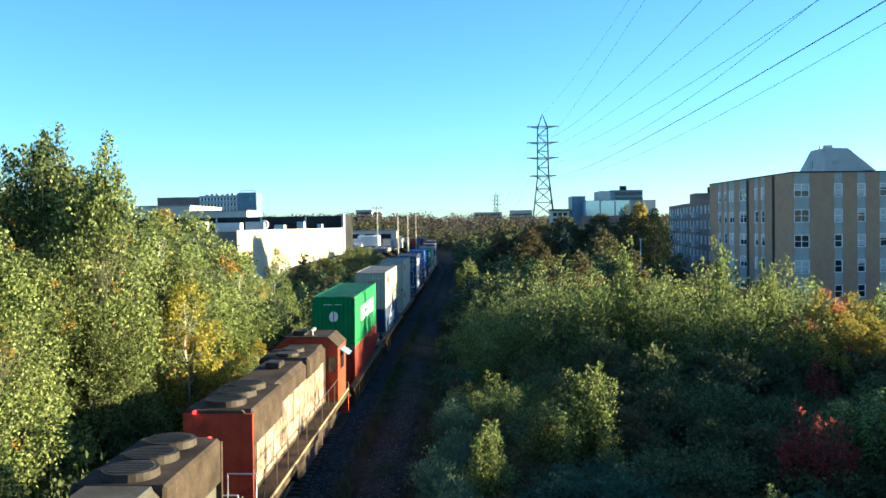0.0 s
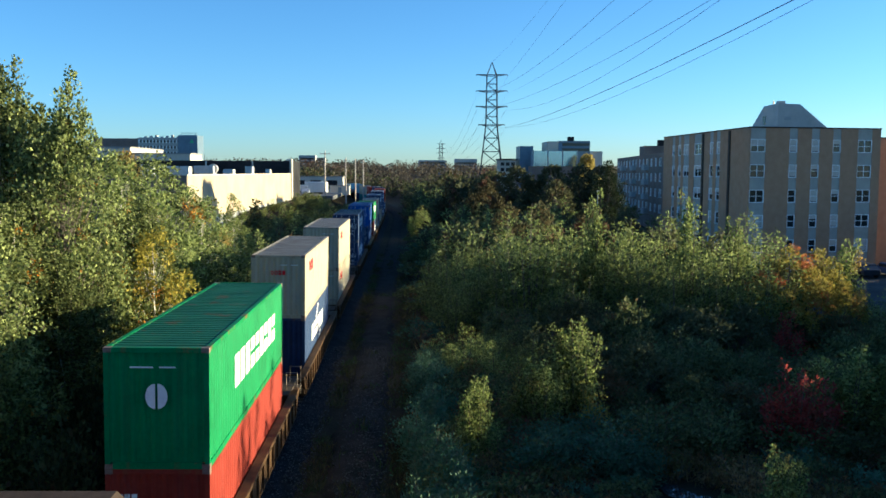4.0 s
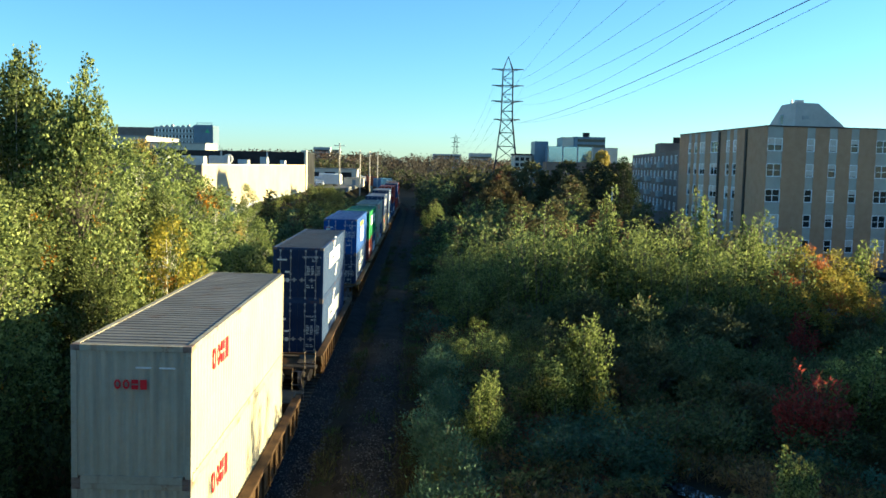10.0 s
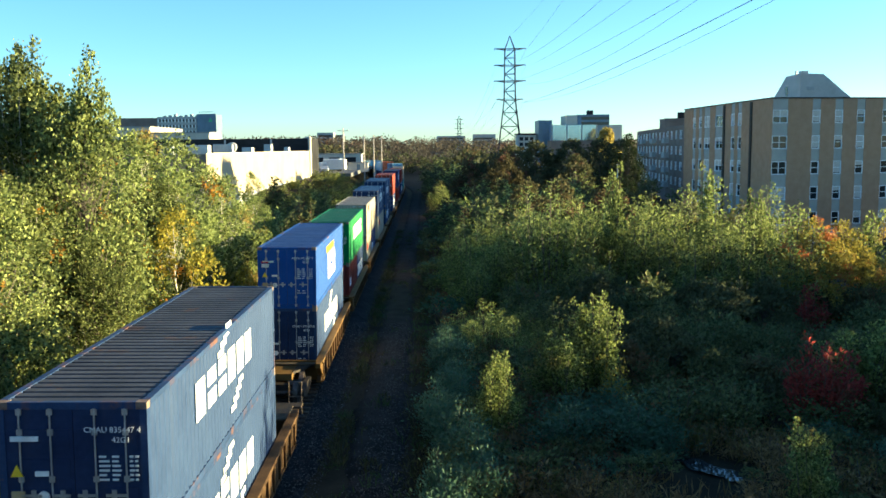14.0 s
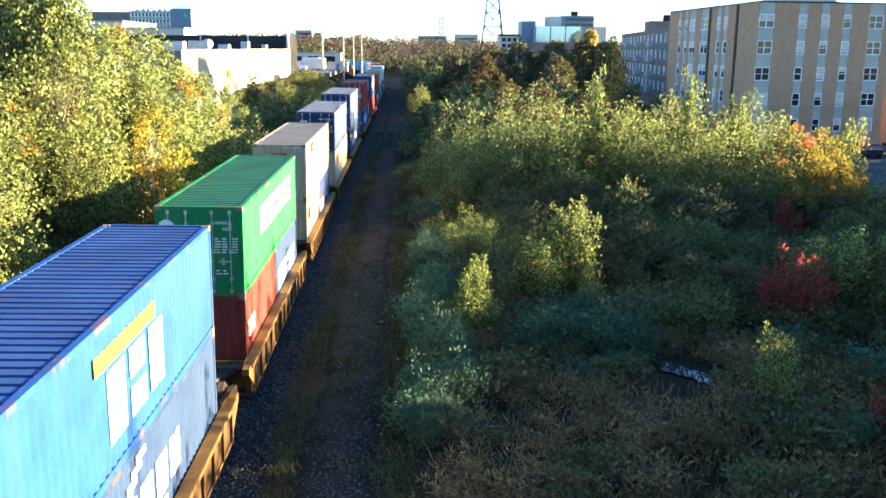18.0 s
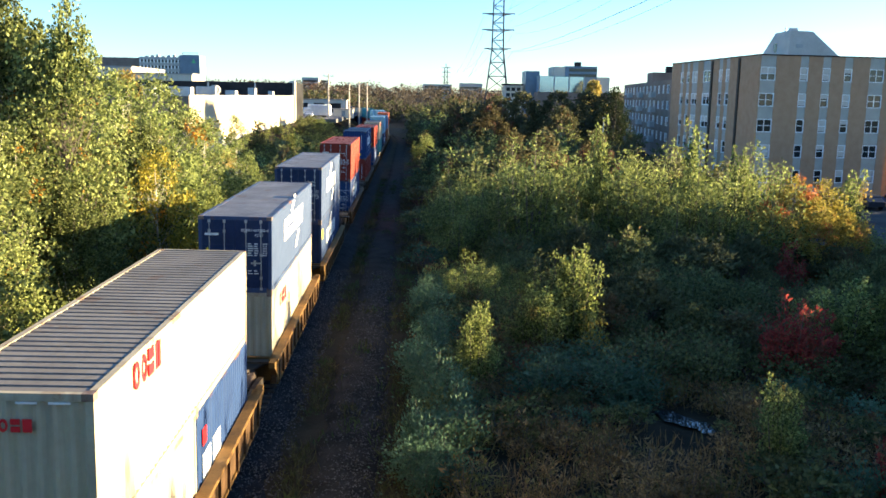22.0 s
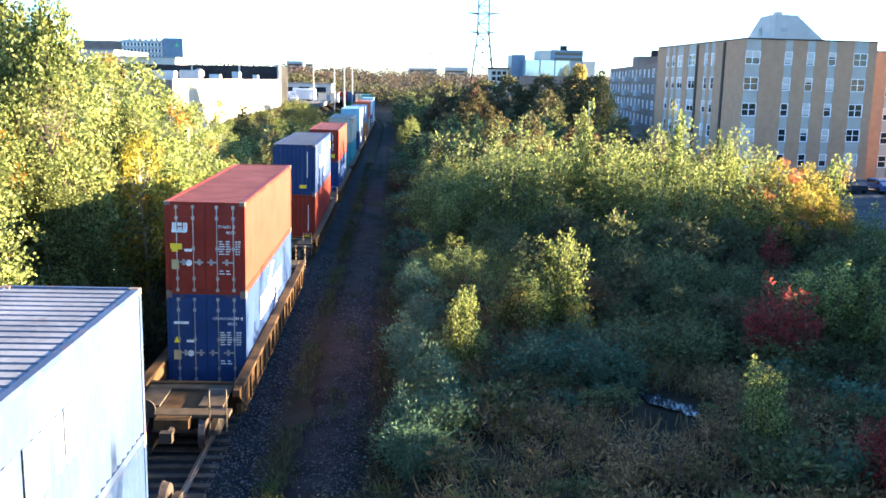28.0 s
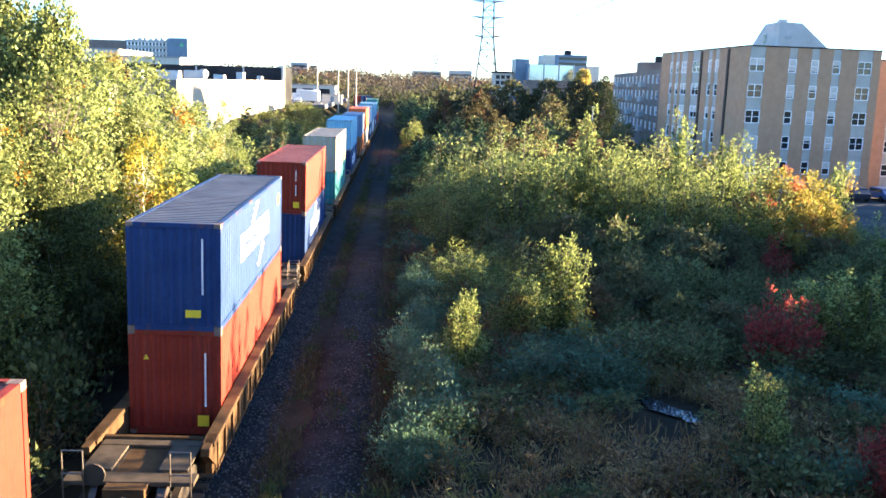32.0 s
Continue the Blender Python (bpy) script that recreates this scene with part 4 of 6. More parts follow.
def pylon(m, h, label, stout=1.0):
    """A lattice tower: four tapered legs, braces by panel, four crossarms, a peak."""
    t = thing("transmission_tower", m, label, "transmission tower")
    k = h / 48
    def half(z):
        z /= k
        return (5.0 - 3.1 * min(1, z / 26.7)) * k if z < 26.7 else (1.9 - 0.25 * (z - 26.7) / 16.7) * k
    g = k * stout * 1.35
    for sx in (-1, 1):
        for sy in (-1, 1):
            bm = bmesh.new()
            zs = [0, 26.7 * k, 43.4 * k]
            for a, b in zip(zs, zs[1:]):
                tube(bm, (sx * half(a), sy * half(a), a), (sx * half(b), sy * half(b), b), 0.15 * g, 0.14 * g, 5)
            tube(bm, (sx * half(43.4 * k), sy * half(43.4 * k), 43.4 * k), (0, 0, h), 0.13 * g, 0.08 * g, 5)
            part("leg", bm, M["lattice"], t)
    levels = [0, 7, 13, 18, 22.6, 26.7, 29.8, 32.8, 35.4, 38.0, 40.7, 43.4]
    joined = bmesh.new()
    for i, (a, b) in enumerate(zip(levels, levels[1:])):
        a, b = a * k, b * k
        bars = []
        for s in (-1, 1):
            for q in (0, 1):
                P = [(-1, s), (1, s)] if q == 0 else [(s, -1), (s, 1)]
                lo = [(P[n][0] * half(a), P[n][1] * half(a), a) for n in (0, 1)]
                hi = [(P[n][0] * half(b), P[n][1] * half(b), b) for n in (0, 1)]
                if a < 26 * k or i % 2 == q:
                    bars.append((lo[0], hi[1]))
                if a < 26 * k or i % 2 != q:
                    bars.append((lo[1], hi[0]))
                bars.append((hi[0], hi[1]))
        for p, q in bars:
            if k > 0.9:
                part("brace", tube(bmesh.new(), p, q, 0.075 * g, None, 4), M["lattice"], t)
            else:
                tube(joined, p, q, 0.075 * g, None, 4)
    if k > 0.9:
        joined.free()
    else:
        part("braces", joined, M["lattice"], t)["kind"] = "stuff"
    for z in ARMS:
        bm = bmesh.new()
        out = (4.3 if z < 27 else 5.2) * k
        tube(bm, (-out, 0, z * k + 0.45 * k), (out, 0, z * k + 0.45 * k), 0.1 * g, None, 4)
        for s in (-1, 1):
            for y in (-1, 1):
                tube(bm, (s * half(z * k), y * half(z * k), z * k), (s * out, 0, z * k + 0.45 * k), 0.1 * g, None, 4)
            tube(bm, (s * out, 0, z * k + 0.45 * k), (s * out, 0, z * k + 0.1 * k), 0.12 * g, None, 5)
        part("crossarm", bm, M["lattice"], t)
    return t


TOWER = (29.0, 300.0)
pylon(pose(TOWER[0], TOWER[1], -1.0, 0, 0, -4), 48.0, "tall grey lattice transmission tower")
pylon(pose(28.6, 720, 3), 33, "far lattice transmission tower near the ridge", 1.5)
pylon(pose(-47, 400, 1), 14, "far lattice transmission tower near the ridge", 2.0)


def line(p, q, sag, radius=0.03):
    bm = bmesh.new()
    p, q = Vector(p), Vector(q)
    n = 26
    pts = [p.lerp(q, i / n) - Vector((0, 0, sag * 4 * (i / n) * (1 - i / n))) for i in range(n + 1)]
    for a, b in zip(pts, pts[1:]):
        tube(bm, a, b, radius, None, 4, False)
    solid("power_line", bm, M["cable"], "thin dark overhead power line", "power line", "overhead power lines", "structure")


# each span: arm, side, and its other end high above the overpass
for arm, side, x1, z1, sag in ((0, 1, 37, 36, 7), (0, -1, 16, 21, 5), (1, 1, 35, 46.5, 11), (1, -1, 35, 36, 7), (2, 1, 37, 43.5, 5), (2, -1, 31, 51, 11), (3, 1, 34, 66, 3)):
    z0 = ARMS[arm] - 1.6
    line((TOWER[0] + side * 5.0, TOWER[1], z0), (x1, -60, z1), sag, 0.026)
    line((TOWER[0] + side * 5.0, TOWER[1], z0), (28.6 + side * 3.4, 720, ARMS[arm] * 0.69 + 3), 11.0, 0.03)
line((TOWER[0], TOWER[1], 47.0), (30, -60, 61.5), 7.0, 0.018)

# ---- the train ----
SPEED = 7.12
MOVERS = []                 # things that ride on the track: (object, distance ahead at 0 s, height, sideways)


def ride(ob, s, z=0.0, turn=0.0):
    MOVERS.append((ob, s, z, turn))
    ob.matrix_basis = track_pose(s, z, turn)
    return ob


def track_pose(s, z=0.0, turn=0.0):
    cx, cy, a = bend(s)
    return pose(cx, cy, 0, 0, 0, a) @ pose(0, 0, 0, 0, LEAN, 0) @ pose(0, 0, z, 0, 0, turn)


PAINTS = {}


def skin(key):
    """Container paints: side paint and roof paint by colour name."""
    # the two pale navies carry sunlight in their colour, the darkest carries shade
    tones = {"green": ((0.01, 0.14, 0.045), (0.02, 0.23, 0.075)), "cream": ((0.36, 0.32, 0.235), (0.44, 0.395, 0.295)), "navy": ((0.02, 0.042, 0.105), (0.036, 0.068, 0.15)), "shaded_navy": ((0.012, 0.022, 0.06), (0.025, 0.045, 0.11)),
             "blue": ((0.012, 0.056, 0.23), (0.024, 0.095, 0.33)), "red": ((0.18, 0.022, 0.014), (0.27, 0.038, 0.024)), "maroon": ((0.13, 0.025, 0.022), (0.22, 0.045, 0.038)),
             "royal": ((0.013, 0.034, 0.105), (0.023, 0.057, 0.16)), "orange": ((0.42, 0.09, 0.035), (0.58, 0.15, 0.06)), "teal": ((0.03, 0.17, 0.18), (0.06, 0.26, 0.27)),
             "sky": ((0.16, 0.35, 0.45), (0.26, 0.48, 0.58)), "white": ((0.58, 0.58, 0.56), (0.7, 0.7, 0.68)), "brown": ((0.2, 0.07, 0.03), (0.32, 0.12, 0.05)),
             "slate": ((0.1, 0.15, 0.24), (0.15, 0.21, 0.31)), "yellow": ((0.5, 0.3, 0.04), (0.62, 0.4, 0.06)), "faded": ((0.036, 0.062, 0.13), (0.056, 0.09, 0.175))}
    if key not in PAINTS:
        d, l = tones[key]
        rust = (0.14, 0.06, 0.025)
        side = paint(key + "_container_paint", d, l, 0.5, 0.0, 0.8, 0.05, 60, streaks=0.35, stain=tuple(v * 0.55 + 0.03 for v in d))
        grey = {"cream": ((0.14, 0.13, 0.118), (0.23, 0.215, 0.195)), "navy": ((0.032, 0.035, 0.044), (0.08, 0.084, 0.1)), "faded": ((0.12, 0.13, 0.16), (0.26, 0.27, 0.3)), "royal": ((0.05, 0.06, 0.085), (0.11, 0.12, 0.15)), "green": ((0.012, 0.085, 0.045), (0.025, 0.14, 0.072)), "red": ((0.15, 0.04, 0.03), (0.25, 0.08, 0.065)), "blue": ((0.018, 0.048, 0.16), (0.036, 0.085, 0.25))}.get(key)
        rd, rl = grey or (tuple(v * 0.9 + 0.01 for v in d), tuple(v * 1.0 + 0.03 for v in l))
        roof = paint(key + "_container_roof", rd, rl, 0.6, 0.0, 0.7, 0.08, 40, stain=rust, patches=0.5 if key == "green" else 0.35 if key in ("cream", "navy", "faded") else 0.15)
        edge = paint(key + "_container_frame", tuple(v * 0.8 for v in d), l, 0.55, 0.0, 1.3, 0.08, 60, streaks=0.55, stain=(0.17, 0.075, 0.032), patches=0.7)
        PAINTS[key] = (side, roof, edge)
    return PAINTS[key]


BOXMESH = {}


def container_meshes(length, height):
    """Raw geometry of a box container, local x across, y from the near end, z up; returned as bmesh makers."""
    key = (length, height)
    if key in BOXMESH:
        return BOXMESH[key]
    w, p = 1.219, 0.12
    out = {}
    # corrugated side at +x; mirrored for the other
    def wavy(n0, n1, pitch, lo, hi, deep, f):
        pts, u = [], n0
        n = max(1, round((n1 - n0) / pitch))
        pitch = (n1 - n0) / n
        for i in range(n):
            a = n0 + i * pitch
            pts += [(a, 0), (a + pitch * 0.26, 0), (a + pitch * 0.5, -deep), (a + pitch * 0.76, -deep)]
        pts.append((n1, 0))
        return pts
    for s, nm in ((1, "right"), (-1, "left")):
        bm = bmesh.new()
        prev = None
        for y, d in wavy(p, length - p, 0.28, 0, 0, 0.036, 0):
            x = s * (w - 0.012 + d)
            cur = (bm.verts.new((x, y, 0.16)), bm.verts.new((x, y, height - 0.1)))
            if prev:
                bm.faces.new((prev[0], cur[0], cur[1], prev[1]) if s > 0 else (prev[1], cur[1], cur[0], prev[0]))
            prev = cur
        out["side_" + nm] = bm
    bm = bmesh.new()
    prev = None
    ribs = []
    n = round((length - 2 * p) / 0.3)
    for i in range(n):
        a, q = p + (length - 2 * p) / n * i, (length - 2 * p) / n
        ribs += [(a, 0), (a + q * 0.66, 0), (a + q * 0.72, -0.05), (a + q * 0.94, -0.05)]
    ribs.append((length - p, 0))
    for y, d in ribs:
        z = height - 0.012 + d
        cur = (bm.verts.new((-w + 0.06, y, z)), bm.verts.new((w - 0.06, y, z)))
        if prev:
            f = bm.faces.new((prev[0], prev[1], cur[1], cur[0]))
            f.material_index = 1 if d < 0 else 0       # groove faces take the darker second tone
        prev = cur
    out["roof"] = bm
    for nm, y0, s in (("near", 0.03, -1), ("far", length - 0.03, 1)):
        bm = bmesh.new()
        prev = None
        for x, d in wavy(-w + p, w - p, 0.245, 0, 0, 0.04, 0):
            y = y0 - s * d * -1 if s > 0 else y0 - d
            cur = (bm.verts.new((x, y, 0.16)), bm.verts.new((x, y, height - 0.1)))
            if prev:
                bm.faces.new((prev[0], cur[0], cur[1], prev[1]) if s < 0 else (prev[1], cur[1], cur[0], prev[0]))
            prev = cur
        out["end_" + nm] = bm
    fr = bmesh.new()
    for x in (-1, 1):
        a, b = sorted((x * w, x * (w - p)))
        boxes(fr, (a, 0, 0.118, b, p, height - 0.118), (a, length - p, 0.118, b, length, height - 0.118), (a, p + 0.06, 0, b, length - p - 0.06, 0.16), (a, p + 0.06, height - 0.1, b, length - p - 0.06, height))
    boxes(fr, (-w + 0.18, 0, 0, w - 0.18, 0.1, 0.16), (-w + 0.18, length - 0.1, 0, w - 0.18, length, 0.16), (-w + 0.18, 0, height - 0.12, w - 0.18, 0.1, height), (-w + 0.18, length - 0.1, height - 0.12, w - 0.18, length, height))
    out["frame"] = fr
    out["floor"] = box((-w + 0.13, 0.11, 0.03, w - 0.13, length - 0.11, 0.1))
    ca = bmesh.new()
    boxes(ca, (-w - 0.003, -0.003, 0, -w + 0.178, 0.165, 0.118))
    out["casting"] = ca
    for a, b, nm in ((-w + p, -0.006, "door_a"), (0.006, w - p, "door_b")):
        doors = bmesh.new()
        boxes(doors, (a, 0.02, 0.165, b, 0.07, height - 0.125))
        out[nm] = doors
        out[nm + "_panels"] = [box((a + 0.06, 0.008, z0, b - 0.06, 0.0195, z0 + (height - 0.6) / 4 - 0.16)) for z0 in (0.3 + (height - 0.6) / 4 * i for i in range(4))]
    rods = []
    for x in (-0.86, -0.36, 0.36, 0.86):
        rod = tube(bmesh.new(), (x, -0.012, 0.12), (x, -0.012, height - 0.1), 0.017, None, 6)
        for z in (0.14, 0.5, height * 0.5, height - 0.5, height - 0.16):
            boxes(rod, (x - 0.045, -0.022, z - 0.05, x + 0.045, 0.006, z + 0.05))
        rods.append(rod)
    levers = []
    for x in (-0.86, -0.36, 0.36, 0.86):
        q = 1 if x < 0 else -1
        d = 0.34 if abs(x) > 0.5 else 0.3
        levers.append(box((min(x, x + q * d), -0.05, 1.0, max(x, x + q * d), -0.032, 1.05), (x + q * d * 0.6 - 0.04, -0.05, 0.93, x + q * d * 0.6 + 0.04, -0.03, 1.12)))
    out["rods"], out["handles"] = rods, levers
    made = {}
    for k, b in out.items():
        if isinstance(b, list):
            made[k] = [mesh_of(k, x, M["chrome"]) for x in b]
        else:
            made[k] = mesh_of(k, b, M["steel"])
    BOXMESH[key] = made
    return made


TINTED = {}


def tinted(me, mat):
    key = (me.name, mat.name)
    if key not in TINTED:
        c = me.copy()
        c.materials[0] = mat
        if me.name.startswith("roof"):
            c.materials.append(M["groove_tone"])
        TINTED[key] = c
    return TINTED[key]


def ring_shape(bm, y, z, ry, rz, near):
    """A flat oval ring on the side wall or, with near, on the near end."""
    n = 16
    rows = []
    for k in range(n):
        w = 2 * math.pi * k / n
        row = []
        for f, d in ((1.0, 0), (1.0, 1), (0.55, 1), (0.55, 0)):
            u, v = y + ry * f * math.cos(w), z + rz * f * math.sin(w)
            row.append(bm.verts.new((u, -0.012 - 0.016 * d, v) if near else (1.196 + 0.0185 * d, u, v)))
        rows.append(row)
    for a, b in zip(rows, rows[1:] + rows[:1]):
        for k in range(3):
            bm.faces.new((a[k], a[k + 1], b[k + 1], b[k]))


def logo_bars(parent, side, y0, y1, z0, z1, count, mat, slant=0.0, seed=0, near=False):
    """Lettering as plain bars. side: +1 right wall; near=True: on the near end, with y as x."""
    r = rng(seed)
    bm = bmesh.new()
    step = (y1 - y0) / count
    for i in range(count):
        a, b = y0 + step * (i + 0.08), y0 + step * (i + 0.84)
        hgt = z1 - z0
        if mat == M["red_mark"] and count == 4 and i < 2:
            ring_shape(bm, (a + b) / 2, (z0 + z1) / 2, (b - a) / 2, hgt / 2, near)
            continue
        kind = r.randint(3)
        if kind == 0:        # a plain block
            pieces = [(a, z0, b, z1)]
        elif kind == 1:      # a block with a level slit
            pieces = [(a, z0, b, z0 + hgt * 0.42), (a, z0 + hgt * 0.58, b, z1)]
        else:                # a block with an upright slit
            pieces = [(a, z0, a + (b - a) * 0.44, z1), (a + (b - a) * 0.56, z0, b, z1)]
        for k, (p, q, s, t) in enumerate(pieces):
            o = 0.002 * k
            if near:
                boxes(bm, (p, -0.028 - o, q, s, -0.012, t))
            else:
                boxes(bm, (1.196, p, q, 1.2145 + o, s, t))
    part("lettering", bm, mat, parent, "lettering shown as plain bars")


def container(s, z, length, height, colour, label, end="panel", marks=(), group="intermodal containers"):
    """A steel box container riding at s metres ahead with its floor at z."""
    g = container_meshes(length, height)
    side, roof, edge = skin(colour)
    face = skin("shaded_navy")[0] if colour in ("faded", "navy") else side      # navy sides painted as if sunlit, ends as if in shade
    c = thing("shipping_container", Matrix(), label, "shipping container", group)
    part("side_panel", tinted(g["side_right"], side), None, c)
    part("side_panel", tinted(g["side_left"], side), None, c)
    part("roof_panel", tinted(g["roof"], roof), None, c)
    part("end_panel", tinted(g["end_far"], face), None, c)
    part("frame", tinted(g["frame"], edge), None, c)
    part("floor", g["floor"], None, c)
    for x in (0, 1):
        for y in (0, 1):
            for q in (0, 1):
                k = part("corner_casting", tinted(g["casting"], M["casting"]), None, c)
                k.matrix_basis = Matrix.Translation((0, y * length, q * height)) @ Matrix.Diagonal((1 - 2 * x, 1 - 2 * y, 1 - 2 * q, 1))
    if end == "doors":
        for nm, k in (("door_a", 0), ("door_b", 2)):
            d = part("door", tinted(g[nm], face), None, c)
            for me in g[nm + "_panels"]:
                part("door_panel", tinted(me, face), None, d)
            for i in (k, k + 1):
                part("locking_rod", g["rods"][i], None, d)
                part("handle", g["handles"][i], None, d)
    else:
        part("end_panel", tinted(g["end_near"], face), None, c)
    for mk in marks:
        kind = mk[0]
        if kind == "side":
            _, y0, y1, z0, z1, n, mat = mk
            logo_bars(c, 1, y0, y1, z0, z1, n, M[mat], seed=int(y0 * 10 + z1 * 7))
        elif kind == "end":
            _, x0, x1, z0, z1, n, mat = mk
            logo_bars(c, 1, x0, x1, z0, z1, n, M[mat], seed=int(x0 * 10 + z1 * 7), near=True)
        elif kind == "patch":
            _, y0, y1, z0, z1, mat = mk
            part("patch", box((1.196, y0, z0, 1.2138, y1, z1)), M[mat], c)
        elif kind == "plate":
            _, x0, x1, z0, z1, mat = mk
            part("placard", box((x0, -0.05, z0, x1, -0.02, z1)), M[mat], c)
        elif kind == "sign":
            _, x, zz, size, mat = mk
            bm = bmesh.new()
            prism(bm, [(x - size / 2, zz), (x + size / 2, zz), (x, zz + size)], -0.045, -0.02, "y")
            part("warning_sign", bm, M[mat], c)
        elif kind == "disc":
            _, x, zz, size, mat = mk
            part("emblem", tube(bmesh.new(), (x, -0.05, zz), (x, -0.02, zz), size, None, 24), M[mat], c)
        elif kind == "halves":
            _, x, zz, size, mat = mk
            for q in (-1, 1):
                arc = [(x + q * (0.03 + size * 0.75 * math.sin(math.pi * k / 10)), zz - size * math.cos(math.pi * k / 10)) for k in range(11)]
                part("emblem", prism(bmesh.new(), arc, -0.026, -0.012, "y"), M[mat], c)
        elif kind == "table":
            _, x0, x1, z0, z1, n = mk
            q, bm = rng(int(x0 * 50 + z1 * 30 + n)), bmesh.new()
            for i in range(n):
                zz = z1 - (z1 - z0) / n * (i + 0.5)
                boxes(bm, (x0, -0.03, zz - 0.016, x0 + (x1 - x0) * q.uniform(0.3, 0.48), -0.012, zz + 0.016), (x0 + (x1 - x0) * 0.56, -0.03, zz - 0.016, x1 - (x1 - x0) * q.uniform(0, 0.2), -0.012, zz + 0.016))
            part("data_plate", bm, M["white_mark"], c, "small white data lines")["kind"] = "stuff"
        elif kind == "words":
            _, x, zz, size, words = mk
            ob = part("marking", text_mesh("marking", words, size, M["white_mark"]), None, c)
            ob.matrix_basis = pose(x, -0.05, zz, 90, 0, 0)
        elif kind == "swoosh":
            _, y0, z0, mat = mk
            bm = box(*[(1.196, y0 + 0.28 * i, z0 + 0.16 * i, 1.2155, y0 + 0.55 + 0.28 * i, z0 + 0.13 + 0.16 * i) for i in range(4)])
            part("emblem", bm, M[mat], c)
    return ride(c, s, z)


M["casting"] = paint("worn_casting", (0.12, 0.07, 0.05), (0.3, 0.24, 0.2), 0.6, 0.3, 6)
M["tread"] = paint("grating", (0.05, 0.04, 0.03), (0.13, 0.1, 0.075), 0.7, 0.3, 3, 0.2)


def bogie(parent, y, z=0.0):
    """A two-axle truck: side frames, bolster, wheelsets."""
    t = part("truck", box((-0.9, y - 0.2, 0.32, 0.9, y + 0.2, 0.6)), M["steel"], parent)
    for s in (-1, 1):
        bm = prism(bmesh.new(), [(y - 1.15, 0.42), (y - 0.5, 0.2), (y + 0.5, 0.2), (y + 1.15, 0.42), (y + 1.15, 0.6), (y + 0.4, 0.72), (y - 0.4, 0.72), (y - 1.15, 0.6)], s * 1.0 - 0.08, s * 1.0 + 0.08, "x")
        part("side_frame", bm, M["steel"], t)
    for dy in (-0.88, 0.88):
        bm = tube(bmesh.new(), (-0.95, y + dy, 0.46), (0.95, y + dy, 0.46), 0.08, None, 8)
        for s in (-1, 1):
            tube(bm, (s * 0.69, y + dy, 0.46), (s * 0.83, y + dy, 0.46), 0.455, 0.43, 20)
            tube(bm, (s * 0.66, y + dy, 0.46), (s * 0.69, y + dy, 0.46), 0.475, None, 20)
        part("wheelset", bm, M["wheel"], t)
    return t


